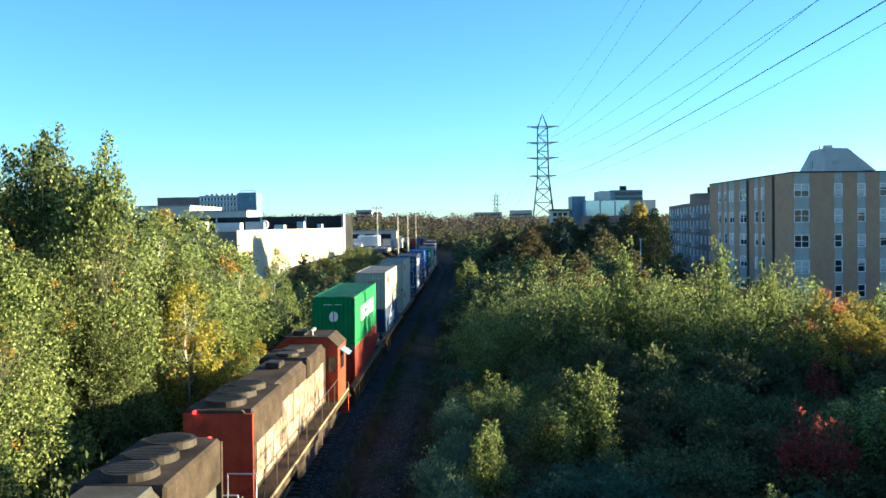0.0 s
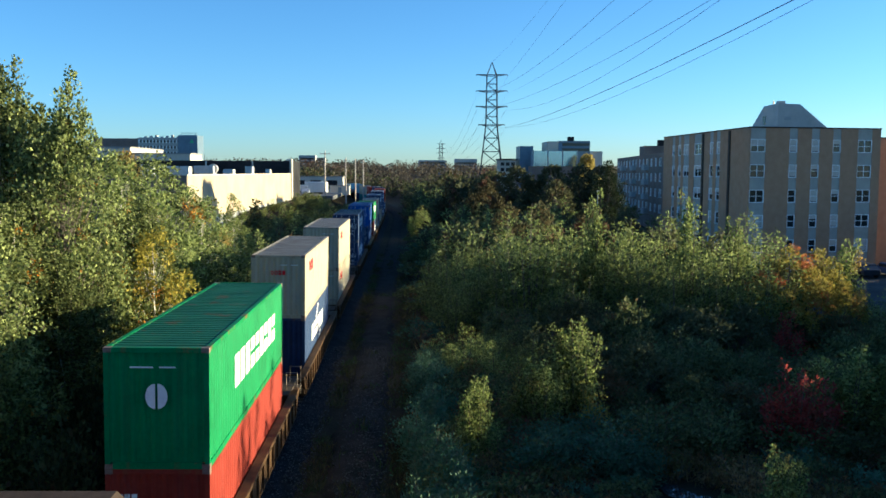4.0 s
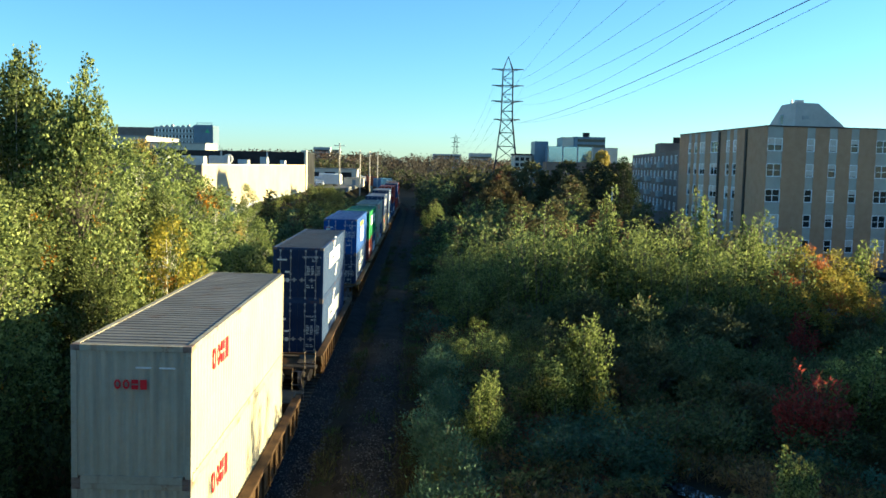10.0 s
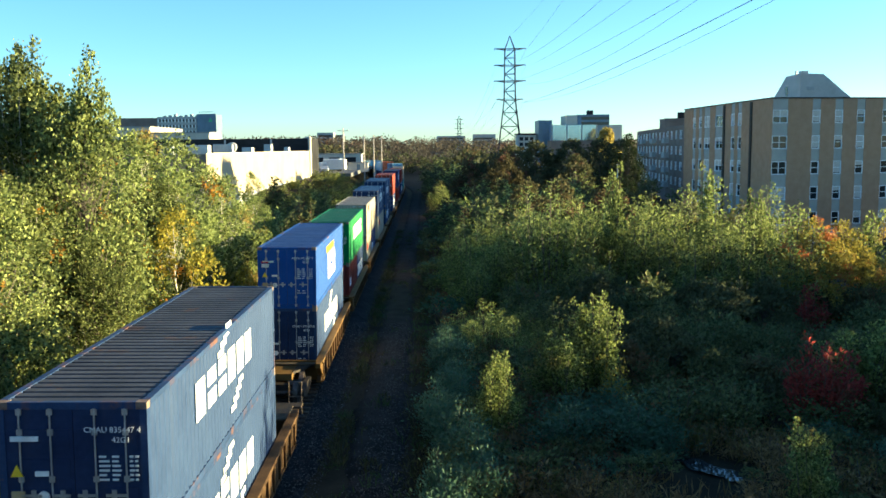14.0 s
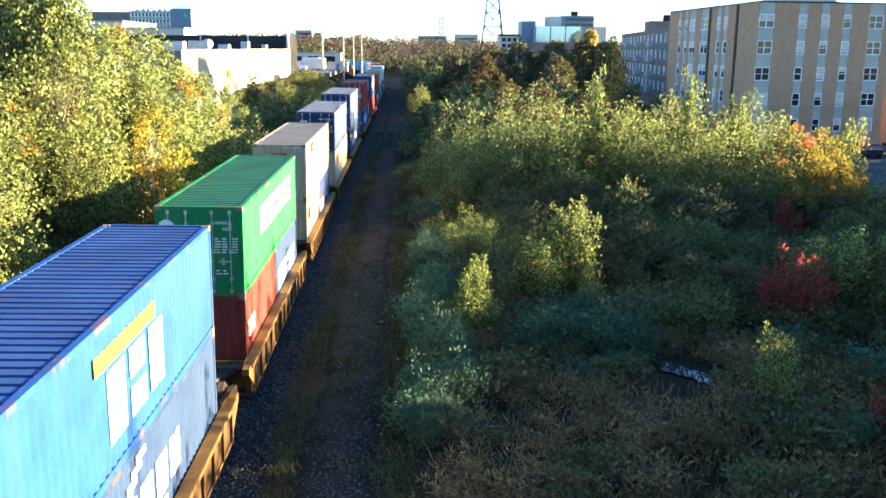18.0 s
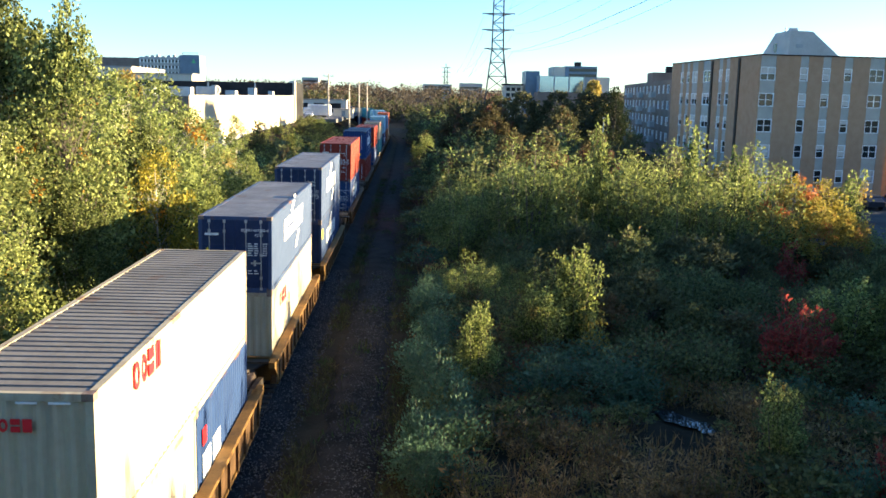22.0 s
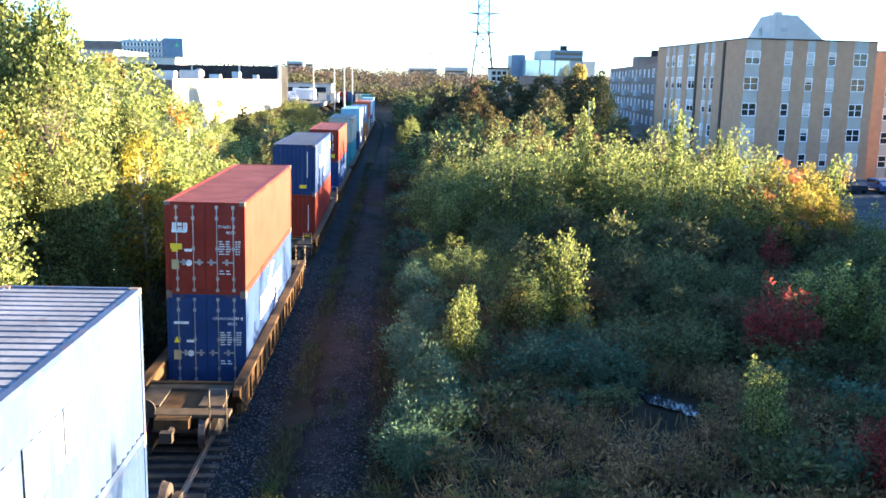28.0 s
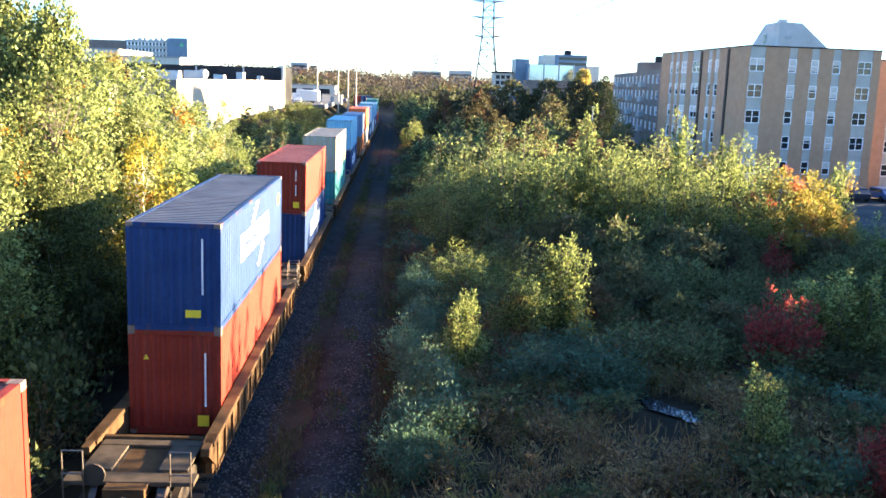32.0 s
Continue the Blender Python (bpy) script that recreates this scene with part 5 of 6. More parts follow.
def well_car(s, well, body, label, end0, end1):
    """A well car whose well begins at s; well: inside length; end0/end1: platform lengths at both ends."""
    c = thing("well_car", Matrix(), label, "well car", "well cars of the train")
    mt = M[body]
    for q in (-1, 1):
        a, b = sorted((q * 1.27, q * 1.46))
        sill = part("side_sill", bevelled(box((a, -0.4, 0.28, b, well + 0.4, 1.08)), 0.02), M["well_rust"], c)
        a, b = sorted((q * 1.235, q * 1.56))
        part("top_chord", bevelled(box((a, -0.6, 1.08, b, well + 0.6, 1.19)), 0.02), mt, sill)
        part("bottom_chord", box((min(q * 1.22, q * 1.5), -0.2, 0.2, max(q * 1.22, q * 1.5), well + 0.2, 0.28)), mt, sill)
        n = int(well / 1.0)
        for i in range(n + 1):
            y = well * i / n
            part("post", box((min(q * 1.46, q * 1.53), y - 0.05, 0.22, max(q * 1.46, q * 1.53), y + 0.05, 1.08)), M["well_rust"], sill)
    part("floor", box((-1.22, 0, 0.2, 1.22, well, 0.26)), M["steel"], c)
    for y in (0, 1):
        e = end0 if y == 0 else end1
        y0, y1 = (-e, 0) if y == 0 else (well, well + e)
        ends = part("end_platform", box((-0.45, y0, 0.72, 0.45, y1, 0.98)), mt, c)
        out, inn = (y0, y1) if y == 0 else (y1, y0)
        d = 1 if y == 0 else -1
        part("bulkhead", bevelled(box((-1.5, min(inn, inn - d * 0.16), 0.3, 1.5, max(inn, inn - d * 0.16), 1.12)), 0.02), mt, ends)
        part("tread_plate", box((-1.2, min(inn - d * 0.5, inn - d * 0.17), 1.0, 1.2, max(inn - d * 0.5, inn - d * 0.17), 1.06)), M["tread"], ends)
        for q in (-1, 1):
            if e > 2.2:
                deck = bevelled(box((min(q * 0.52, q * 1.2), min(out + d * 0.9, inn - d * 0.52), 0.995, max(q * 0.52, q * 1.2), max(out + d * 0.9, inn - d * 0.52), 1.055)), 0.01)
                part("deck_plate", deck, M["tread"], ends)
            bm = prism(bmesh.new(), [(q * 0.45, min(out + d * 0.3, inn - d * 0.17)), (q * 0.45, max(out + d * 0.3, inn - d * 0.17)), (q * 1.2, inn - d * 0.17)][::1], 0.9, 0.99, "z")
            part("gusset", bm, M["steel"], ends)
            bm = prism(bmesh.new(), [(inn, 0.3), (inn, 1.19), (inn - d * 1.0, 1.19), (inn - d * 1.0, 1.0)], min(q * 1.3, q * 1.5), max(q * 1.3, q * 1.5), "x")
            part("corner_bracket", bm, mt, ends)
        if e > 2.2:
            part("crossover", bevelled(box((-1.45, min(out + d * 0.35, out + d * 0.85), 0.9, 1.45, max(out + d * 0.35, out + d * 0.85), 1.0)), 0.01), M["tread"], ends)
            for x in (-1.4, 0.95):
                bm = tube(bmesh.new(), (x, out + d * 0.3, 0.55), (x, out + d * 0.3, 1.75), 0.02, None, 6)
                tube(bm, (x + 0.45, out + d * 0.3, 0.55), (x + 0.45, out + d * 0.3, 1.75), 0.02, None, 6)
                for z in (1.2, 1.74):
                    tube(bm, (x, out + d * 0.3, z), (x + 0.45, out + d * 0.3, z), 0.02, None, 6)
                part("grab_iron", bm, M["rail"], ends)
            bm = tube(bmesh.new(), (0, out, 0.72), (0, out - d * 0.45, 0.72), 0.12, 0.1, 8)
            boxes(bm, (-0.16, min(out - d * 0.62, out - d * 0.4), 0.58, 0.16, max(out - d * 0.62, out - d * 0.4), 0.86))
            part("coupler", bm, M["steel"], ends)
            part("brake_gear", tube(bmesh.new(), (-0.75, out + d * 0.34, 1.15), (-0.75, out + d * 0.4, 1.15), 0.26, None, 18), M["steel"], ends)
        bogie(c, out + d * (1.45 if e > 2.2 else 0.0))
    return ride(c, s)


NAVY = (("plate", -1.0, -0.55, 1.95, 2.03, "white_mark"), ("words", 0.62, 2.12, 0.17, "%s"), ("table", 0.42, 0.8, 1.25, 1.72, 6), ("table", 0.92, 1.08, 1.25, 1.72, 6), ("table", 0.42, 0.8, 0.62, 0.8, 2), ("sign", -0.92, 1.35, 0.2, "yellow_mark"), ("plate", -0.62, -0.4, 1.36, 1.44, "white_mark"), ("plate", -1.02, -0.8, 0.8, 1.1, "tan_mark"), ("disc", -0.5, 1.0, 0.1, "white_mark"))


def door_marks(code, code2):
    out = [m for m in NAVY if m[0] != "words"]
    if code:
        out.append(("words", 0.66, 2.14, 0.135, code))
    if code2:
        out.append(("words", 0.8, 1.97, 0.135, code2))
    return tuple(out)


H8, H9, FLOOR = 2.591, 2.896, 0.36
WHITE_SIDE = (("side", 3.0, 8.8, 1.25, 2.05, 6, "white_mark"), ("swoosh", 5.0, 2.1, "white_mark"), ("swoosh", 6.2, 0.5, "white_mark"))
LONG_WHITE = (("side", 3.1, 10.5, 1.15, 2.05, 9, "white_mark"),)
RED_SIDE = (("side", 1.9, 3.6, 1.95, 2.45, 4, "red_mark"),)
RED_BOTH = RED_SIDE + (("end", -0.35, 0.35, 2.0, 2.2, 4, "red_mark"), ("table", 0.1, 0.95, 2.4, 2.5, 1))
L40, L20 = 12.19, 6.06
# near end at 0 s; car kind; boxes from bottom to top: (offset, length, height, colour, end, marks, words)
def stack(s, car, boxes_):
    """One car with its load."""
    if car == "unit":
        well_car(s - 0.25, L40 + 0.5, "well_yellow", "yellow brown articulated well car with worn top chords", 1.85, 1.85)
    else:
        well_car(s - 1.9, 16.0, "well_rust", "weathered brown well car with side posts", 2.75, 2.75)
    z = FLOOR
    level = {}
    for off, ln, h, colour, end, marks, label in boxes_:
        lev = 0 if off < 0 else 1
        level[lev] = max(level.get(lev, 0), h)
    for off, ln, h, colour, end, marks, label in boxes_:
        up = off >= 100
        zz = FLOOR + (level[0] + 0.006 if up and 0 in level else 0)
        container(s + (off - 100 if up else off + 10), zz, ln, h, colour, label, end, marks)


LOW, UP = -10, 100
CODE = door_marks
stack(48.89, "single", ((LOW, L40, H8, "red", "panel", (("end", -0.95, -0.45, 1.75, 2.0, 3, "white_mark"),) , "rust red steel container below a green one"),
                       (UP, L40, H9, "green", "panel", LONG_WHITE + (("halves", 0.0, 1.75, 0.3, "white_mark"), ("table", -0.6, 0.6, 2.38, 2.5, 1)), "green steel container with white side lettering and rusty roof")))
stack(68.62, "single", ((LOW, L40, H9, "navy", "panel", WHITE_SIDE, "navy container below a cream one"), (UP, L40, H9, "cream", "panel", RED_BOTH, "cream container with red lettering and grey roof")))
stack(88.99, "single", ((LOW, L40, H9, "cream", "panel", RED_BOTH, "cream container with red lettering in the well"), (UP, L40, H9, "cream", "panel", RED_BOTH, "cream container with red lettering and grey roof")))
stack(113.8, "single", ((LOW, L40, H9, "navy", "doors", WHITE_SIDE + CODE("754525 8", "45G1"), "navy container with white lettering in the well"), (UP, L40, H8, "navy", "doors", WHITE_SIDE + CODE("CMAU 835447 4", "42G1"), "navy container with white lettering and door rods")))
stack(136.45, "unit", ((LOW, L40, H9, "navy", "doors", WHITE_SIDE + CODE("CMAU 452439 8", "45G1"), "navy container with white lettering in the well"),
                      (UP, L40, H8, "blue", "doors", CODE("APZU 482067 1", "42G1") + (("side", 4.6, 8.0, 0.55, 1.75, 3, "white_mark"), ("patch", 4.2, 7.4, 1.85, 2.15, "yellow_mark"), ("plate", -1.05, -0.75, 1.75, 1.9, "white_mark"), ("plate", -1.05, -0.75, 1.94, 2.0, "red_mark")), "bright blue container with white and yellow side marks")))
stack(152.77, "unit", ((LOW, L20, H8, "maroon", "panel", (("side", 0.5, 1.6, 1.2, 1.7, 3, "white_mark"),), "maroon short container in the well"), (LOW + L20 + 0.07, L20, H8, "navy", "panel", (("side", 0.6, 5.2, 0.9, 1.7, 6, "white_mark"),), "navy short container in the well"),
                      (UP, L40, H8, "green", "doors", LONG_WHITE + CODE("100467 1", "42G1") + (("disc", -0.9, 2.0, 0.22, "white_mark"),), "green container with white side lettering and doors")))
stack(169.17, "unit", ((LOW, L20, H8, "cream", "panel", (("side", 0.6, 1.8, 1.5, 2.1, 4, "red_mark"),), "cream short container in the well"), (LOW + L20 + 0.07, L20, H8, "royal", "panel", (("patch", 0.6, 1.0, 1.6, 2.0, "red_mark"), ("side", 0.5, 2.6, 0.6, 1.4, 2, "white_mark")), "blue short container in the well"),
                       (UP, L40, H8, "cream", "panel", RED_BOTH, "cream container with red lettering and grey roof")))
stack(186.08, "unit", ((LOW, L40, H9, "cream", "panel", RED_SIDE, "cream container with red lettering in the well"), (UP, L40, H8, "faded", "doors", WHITE_SIDE + CODE("ECMU 463280 8", "42G1"), "navy container with white lettering and door rods")))
stack(203.0, "unit", ((LOW, L40, H9, "navy", "panel", WHITE_SIDE + (("patch", 0.5, 1.3, 1.9, 2.4, "yellow_mark"),), "navy container with a yellow patch in the well"), (UP, L40, H9, "faded", "doors", WHITE_SIDE + CODE("675228 9", "42G1"), "navy container with white lettering and door rods")))
stack(226.39, "single", ((LOW, L40, H9, "royal", "doors", WHITE_SIDE + CODE("CMAU 544291 0", "45G1"), "blue container with white lettering in the well"),
                        (UP, L40, H9, "red", "doors", CODE("719681 0", "45G1") + (("end", -1.0, -0.5, 2.0, 2.25, 3, "white_mark"), ("plate", -1.05, -0.7, 1.42, 1.6, "yellow_mark")), "red container with white marks and door rods")))
stack(250.79, "single", ((LOW, L40, H9, "red", "panel", (("plate", 0.6, 0.9, 0.25, 0.55, "yellow_mark"), ("end", 0.78, 0.84, 0.8, 2.3, 1, "white_mark"), ("sign", -0.75, 2.1, 0.14, "yellow_mark")), "orange red container in the well"),
                        (UP, L40, H9, "royal", "panel", WHITE_SIDE + (("plate", 0.3, 0.7, 0.38, 0.58, "yellow_mark"), ("end", 0.72, 0.78, 1.0, 2.5, 1, "white_mark"), ("patch", 11.0, 11.6, 1.9, 2.3, "yellow_mark")), "blue container with white side lettering")))
stack(272.28, "single", ((LOW, L40, H9, "royal", "panel", WHITE_SIDE, "blue container with white lettering in the well"), (UP, L40, H8, "red", "panel", (("plate", 0.6, 0.9, 0.3, 0.6, "yellow_mark"), ("end", 0.7, 0.76, 0.9, 2.2, 1, "white_mark")), "red brown container with a yellow placard")))
REST = (("teal", "cream", "doors"), ("navy", "sky", "panel"), ("brown", "slate", "panel"), ("cream", "orange", "panel"), ("navy", "white", "panel"), ("white", "sky", "panel"), ("royal", "sky", "panel"), ("red", "teal", "panel"), ("navy", "cream", "panel"), ("green", "navy", "panel"), ("navy", "red", "panel"))
s = 293.8
for k, (a, b, e) in enumerate(REST):
    unit = 2 <= k <= 6
    stack(s, "unit" if unit else "single", ((LOW, L40, H9, a, "panel", WHITE_SIDE if a in ("navy", "royal") else (), a + " container in the well"), (UP, L40, H9 if k % 2 else H8, b, e, RED_SIDE if b == "cream" else (), b + " container on the upper tier")))
    s += 16.5 if unit and k < 6 else 21.5


# ---- locomotives ----
M["loco_red"] = paint("faded_red_cab", (0.3, 0.035, 0.018), (0.48, 0.075, 0.035), 0.55, 0, 1.2, 0.05, streaks=0.5, stain=(0.1, 0.03, 0.02), patches=0.4)
M["loco_black"] = paint("sooty_brown_roof", (0.02, 0.015, 0.012), (0.085, 0.062, 0.048), 0.75, 0, 1.0, 0.15, patches=0.4, stain=(0.13, 0.085, 0.06))
M["loco_grey"] = paint("dusty_grey_hood", (0.05, 0.046, 0.04), (0.13, 0.12, 0.105), 0.75, 0, 0.9, 0.1, streaks=0.4, stain=(0.03, 0.026, 0.022), patches=0.3)
M["loco_worn"] = paint("peeling_side_paint", (0.06, 0.032, 0.022), (0.5, 0.38, 0.29), 0.7, 0, 2.6, 0.1, streaks=0.95, stain=(0.05, 0.022, 0.015), patches=0.35)
M["red_lamp"] = plain("red_marker_glow", (1.0, 0.03, 0.03), 0.3, 0, 0.8)


def locomotive(s, length, hood, side, front, label, cab_near=False):
    """A six-axle diesel; local y from its near end at 0 to its length, the cab towards the far end."""
    c = thing("locomotive", Matrix(), label, "locomotive", "locomotives of the train")
    W, Z0, Z1 = 0.92, 1.62, 4.35
    cab0 = length - 4.2
    part("frame", bevelled(box((-1.5, 0.5, 1.2, 1.5, length - 0.5, 1.6)), 0.03), M["loco_black"], c)
    part("walkway_edge", box((-1.54, 0.7, 1.54, -1.5, length - 0.7, 1.6), (1.5, 0.7, 1.54, 1.54, length - 0.7, 1.6)), M["tan_mark"], c, "worn yellow walkway edge")
    bm = prism(bmesh.new(), [(-W, Z0), (W, Z0), (W, Z1 - 0.22), (W - 0.2, Z1), (-W + 0.2, Z1), (-W, Z1 - 0.22)], 1.4, cab0, "y")
    body = part("hood", bm, M[hood], c)
    for q in (-1, 1):
        a, b = sorted((q * W, q * (W + 0.012)))
        n = 11
        for i in range(n):
            y = 2.4 + (cab0 - 3.2) / n * i
            part("hood_door", box((a, y + 0.04, Z0 + 0.15, b, y + (cab0 - 3.2) / n - 0.04, Z1 - 0.75)), M[side], body)
        part("grille", box((a, 1.7, Z1 - 1.1, b, 5.4, Z1 - 0.3)), M["steel"], body)
    part("nose", box((-W - 0.14, 1.36, Z0, W + 0.14, 1.498, Z1 - 0.1)), M[front], c, "painted end of the hood")
    bm = bevelled(box((-1.06, 1.5, Z1 - 1.2, 1.06, 5.8, Z1 + 0.02)), 0.08)
    part("radiator", bm, M["loco_black"], c)
    for i in range(3):
        y = 2.3 + 1.35 * i
        f = part("radiator_fan", tube(bmesh.new(), (0, y, Z1 + 0.02), (0, y, Z1 + 0.2), 0.64, 0.62, 24), M["steel"], c)
        # flat black disc paints the shade inside the fan ring; nothing is hollow
        part("fan_well", tube(bmesh.new(), (0, y, Z1 + 0.198), (0, y, Z1 + 0.206), 0.54, None, 24), M["black_mark"], f)
        part("fan_grille", box(*[(-0.52 + 0.02 * abs(k - 3) ** 2, y - 0.42 + 0.14 * k, Z1 + 0.21, 0.52 - 0.02 * abs(k - 3) ** 2, y - 0.395 + 0.14 * k, Z1 + 0.225) for k in range(7)]), M["loco_grey"], f)
    part("exhaust", bevelled(box((-0.3, 9.0, Z1, 0.3, 9.9, Z1 + 0.25)), 0.05), M["steel"], c)
    part("dynamic_brake", bevelled(box((-1.05, 11.2, Z1 - 0.8, 1.05, 14.0, Z1 + 0.1)), 0.1), M["loco_black"], c)
    for y in (11.9, 13.2):
        part("brake_fan", tube(bmesh.new(), (0, y, Z1 + 0.1), (0, y, Z1 + 0.24), 0.5, 0.47, 18), M["steel"], c)
    # cab with a sloped roof edge
    cw, ch = 1.5, 4.62
    cab = part("cab", prism(bmesh.new(), [(-cw, Z0), (cw, Z0), (cw, ch - 0.45), (cw - 0.5, ch), (-cw + 0.5, ch), (-cw, ch - 0.45)], cab0, cab0 + 2.7, "y"), M["loco_red"], c, "faded orange red cab")
    part("cab_roof", prism(bmesh.new(), [(-cw - 0.03, ch - 0.46), (-cw + 0.49, ch + 0.012), (cw - 0.49, ch + 0.012), (cw + 0.03, ch - 0.46), (cw + 0.03, ch - 0.42), (cw - 0.47, ch + 0.05), (-cw + 0.47, ch + 0.05), (-cw - 0.03, ch - 0.42)], cab0 - 0.05, cab0 + 2.75, "y"), M["loco_black"], cab)
    for q in (-1, 1):
        a, b = sorted((q * cw, q * (cw + 0.015)))
        win = part("side_window", box((a, cab0 + 0.75, 3.0, b, cab0 + 2.0, 3.75)), M["glass"], cab)
        part("sun_visor", prism(bmesh.new(), [(q * cw, 3.95), (q * (cw + 0.4), 3.7), (q * (cw + 0.4), 3.73), (q * cw, 4.0)], cab0 + 0.7, cab0 + 2.05, "y"), M["slate"], cab, "blue grey sun visor")
        part("back_window", box((min(q * 1.0, q * 1.4), cab0 - 0.02, 3.0, max(q * 1.0, q * 1.4), cab0, 3.7)), M["glass"], cab)
    for x in (-1.2, 0.15):
        part("windscreen", box((x, cab0 + 2.7, 3.1, x + 1.05, cab0 + 2.72, 3.8)), M["glass"], cab)
    part("short_hood", bevelled(box((-0.95, cab0 + 2.7, Z0, 0.95, cab0 + 3.9, 2.85)), 0.1), M["loco_red"], c)
    part("horn", tube(tube(bmesh.new(), (0.2, cab0 + 0.6, ch + 0.05), (0.2, cab0 + 0.6, ch + 0.3), 0.04, None, 6), (0.2, cab0 + 0.2, ch + 0.3), (0.2, cab0 + 1.1, ch + 0.3), 0.05, 0.1, 8), M["chrome"], c)
    part("roof_box", bevelled(box((-0.7, cab0 + 0.3, ch + 0.05, -0.1, cab0 + 1.2, ch + 0.3)), 0.04), M["steel"], c)
    part("marker_lamp", tube(bmesh.new(), (-0.7, 1.3, Z1 - 0.05), (-0.7, 1.36, Z1 - 0.05), 0.06, None, 10), M["red_lamp"], c, "lit red marker lamp")
    for q in (-1, 1):
        rail_ = bmesh.new()
        y = 1.0
        while y < cab0:
            tube(rail_, (q * 1.48, y, 1.62), (q * 1.48, y, 2.65), 0.02, None, 5)
            y += 1.8
        tube(rail_, (q * 1.48, 1.0, 2.65), (q * 1.48, cab0, 2.65), 0.02, None, 5)
        part("handrail", rail_, M["rail"], c)
        rail_ = bmesh.new()
        for x in (0.45, 1.3):
            tube(rail_, (q * x, 0.75, 1.62), (q * x, 0.75, 2.6), 0.022, None, 6)
        tube(rail_, (q * 0.45, 0.75, 2.6), (q * 1.3, 0.75, 2.6), 0.022, None, 6)
        part("end_handrail", rail_, M["white_mark"], c)
        part("steps", box(*[(min(q * 1.0, q * 1.5), 0.55, 0.45 + 0.35 * i, max(q * 1.0, q * 1.5), 0.85, 0.5 + 0.35 * i) for i in range(3)]), M["steel"], c)
    for y in (0.4, length - 0.55):
        part("pilot", box((-1.5, y, 0.3, 1.5, y + 0.15, 1.2)), M["loco_red"], c)
    part("fuel_tank", bevelled(box((-1.35, length / 2 - 2.6, 0.3, 1.35, length / 2 + 2.6, 1.2)), 0.15), M["loco_black"], c)
    for y in (-0.1, length - 0.5):
        part("coupler", box((-0.15, y, 0.7, 0.15, y + 0.6, 1.0)), M["steel"], c)
    for y in (3.2, 5.0, length - 5.0, length - 3.2):
        bogie(c, y)
    return ride(c, s + length, 0.0, 180.0) if cab_near else ride(c, s)


M["slate"] = paint("slate_visor", (0.12, 0.16, 0.22), (0.2, 0.25, 0.32), 0.5, 0, 2, 0)
LOCO2 = 48.89 - 4.6 - 20.6
locomotive(LOCO2, 20.6, "loco_black", "loco_worn", "loco_red", "red and black diesel locomotive with peeling side paint")
locomotive(LOCO2 - 21.2, 20.6, "loco_grey", "loco_grey", "loco_black", "dusty grey diesel locomotive with roof fans", True)

# ---- trees, shrubs and weeds ----
def plant(tpl, used, x, y, h, base_h, turn, group, wide=1.0, z=None):
    """Places a plant of height h; the first use of a template takes the template itself."""
    k = h / base_h
    m = pose(x, y, ground_height(x, y) - 0.05 if z is None else z, 0, 0, turn) @ Matrix.Diagonal((k * wide, k * wide, k, 1))
    if tpl.name not in used:
        used.add(tpl.name)
        tpl.matrix_basis = m
        ob = tpl
    else:
        ob = tpl.copy()
        scene.collection.objects.link(ob)
        ob.matrix_basis = m
        for c in tpl.children:
            d = c.copy()
            scene.collection.objects.link(d)
            d.parent = ob
    if group:
        ob["group"] = group
    return ob


USED = set()


def scatter(n, x0, x1, y0, y1, gap, seed, keep=lambda x, y: True):
    q, out = rng(seed), []
    tries = 0
    while len(out) < n and tries < n * 60:
        tries += 1
        x, y = q.uniform(x0, x1), q.uniform(y0, y1)
        if keep(x, y) and all((x - a) ** 2 + (y - b) ** 2 > gap * gap for a, b in out):
            out.append((x, y))
    return out


# tall trees on the far side of the track
alder = [broad_tree("alder_tree", 31, 14.5, 3.9, 240, 31000, 0.16, 0.13, M["leaf_tree"], "tall alder with small green leaves and a few orange sprays", "tree", "bark", 0.08, 26),
         broad_tree("alder_tree", 37, 14.5, 3.6, 220, 31000, 0.16, 0.13, M["leaf_tree"], "tall alder with small green leaves and a few orange sprays", "tree", "birch", 0.1, 26)]
for i, (x, y, h, w, a) in enumerate(((-12.6, 33.0, 13.0, 0.8, 10), (-15.4, 34.5, 14.2, 0.85, 80), (-18.6, 32.0, 13.4, 1.0, 200), (-13.6, 29.0, 9.5, 1.15, 300), (-19.5, 38.5, 12.5, 1.1, 130), (-24.0, 36.0, 13.0, 1.1, 250), (-12.4, 24.5, 9.6, 1.0, 20), (-11.5, 19.8, 8.4, 0.95, 110), (-17.0, 26.5, 11.0, 1.1, 220), (-11.2, 37.5, 9.0, 1.0, 60), (-11.4, 30.0, 7.2, 1.1, 170))):
    plant(alder[i % 2], USED, x, y, h, 14.5, a, "alders beside the track", w)
golden = [broad_tree("birch_tree", 41, 9.5, 3.3, 130, 18000, 0.13, 0.095, M["leaf_tree"], "young green birch with pale bark", "tree", "birch", 0.05),
          broad_tree("birch_tree", 43, 9.5, 3.0, 120, 18000, 0.13, 0.095, M["leaf_willow"], "young yellow green birch", "tree", "birch", 0.05)]
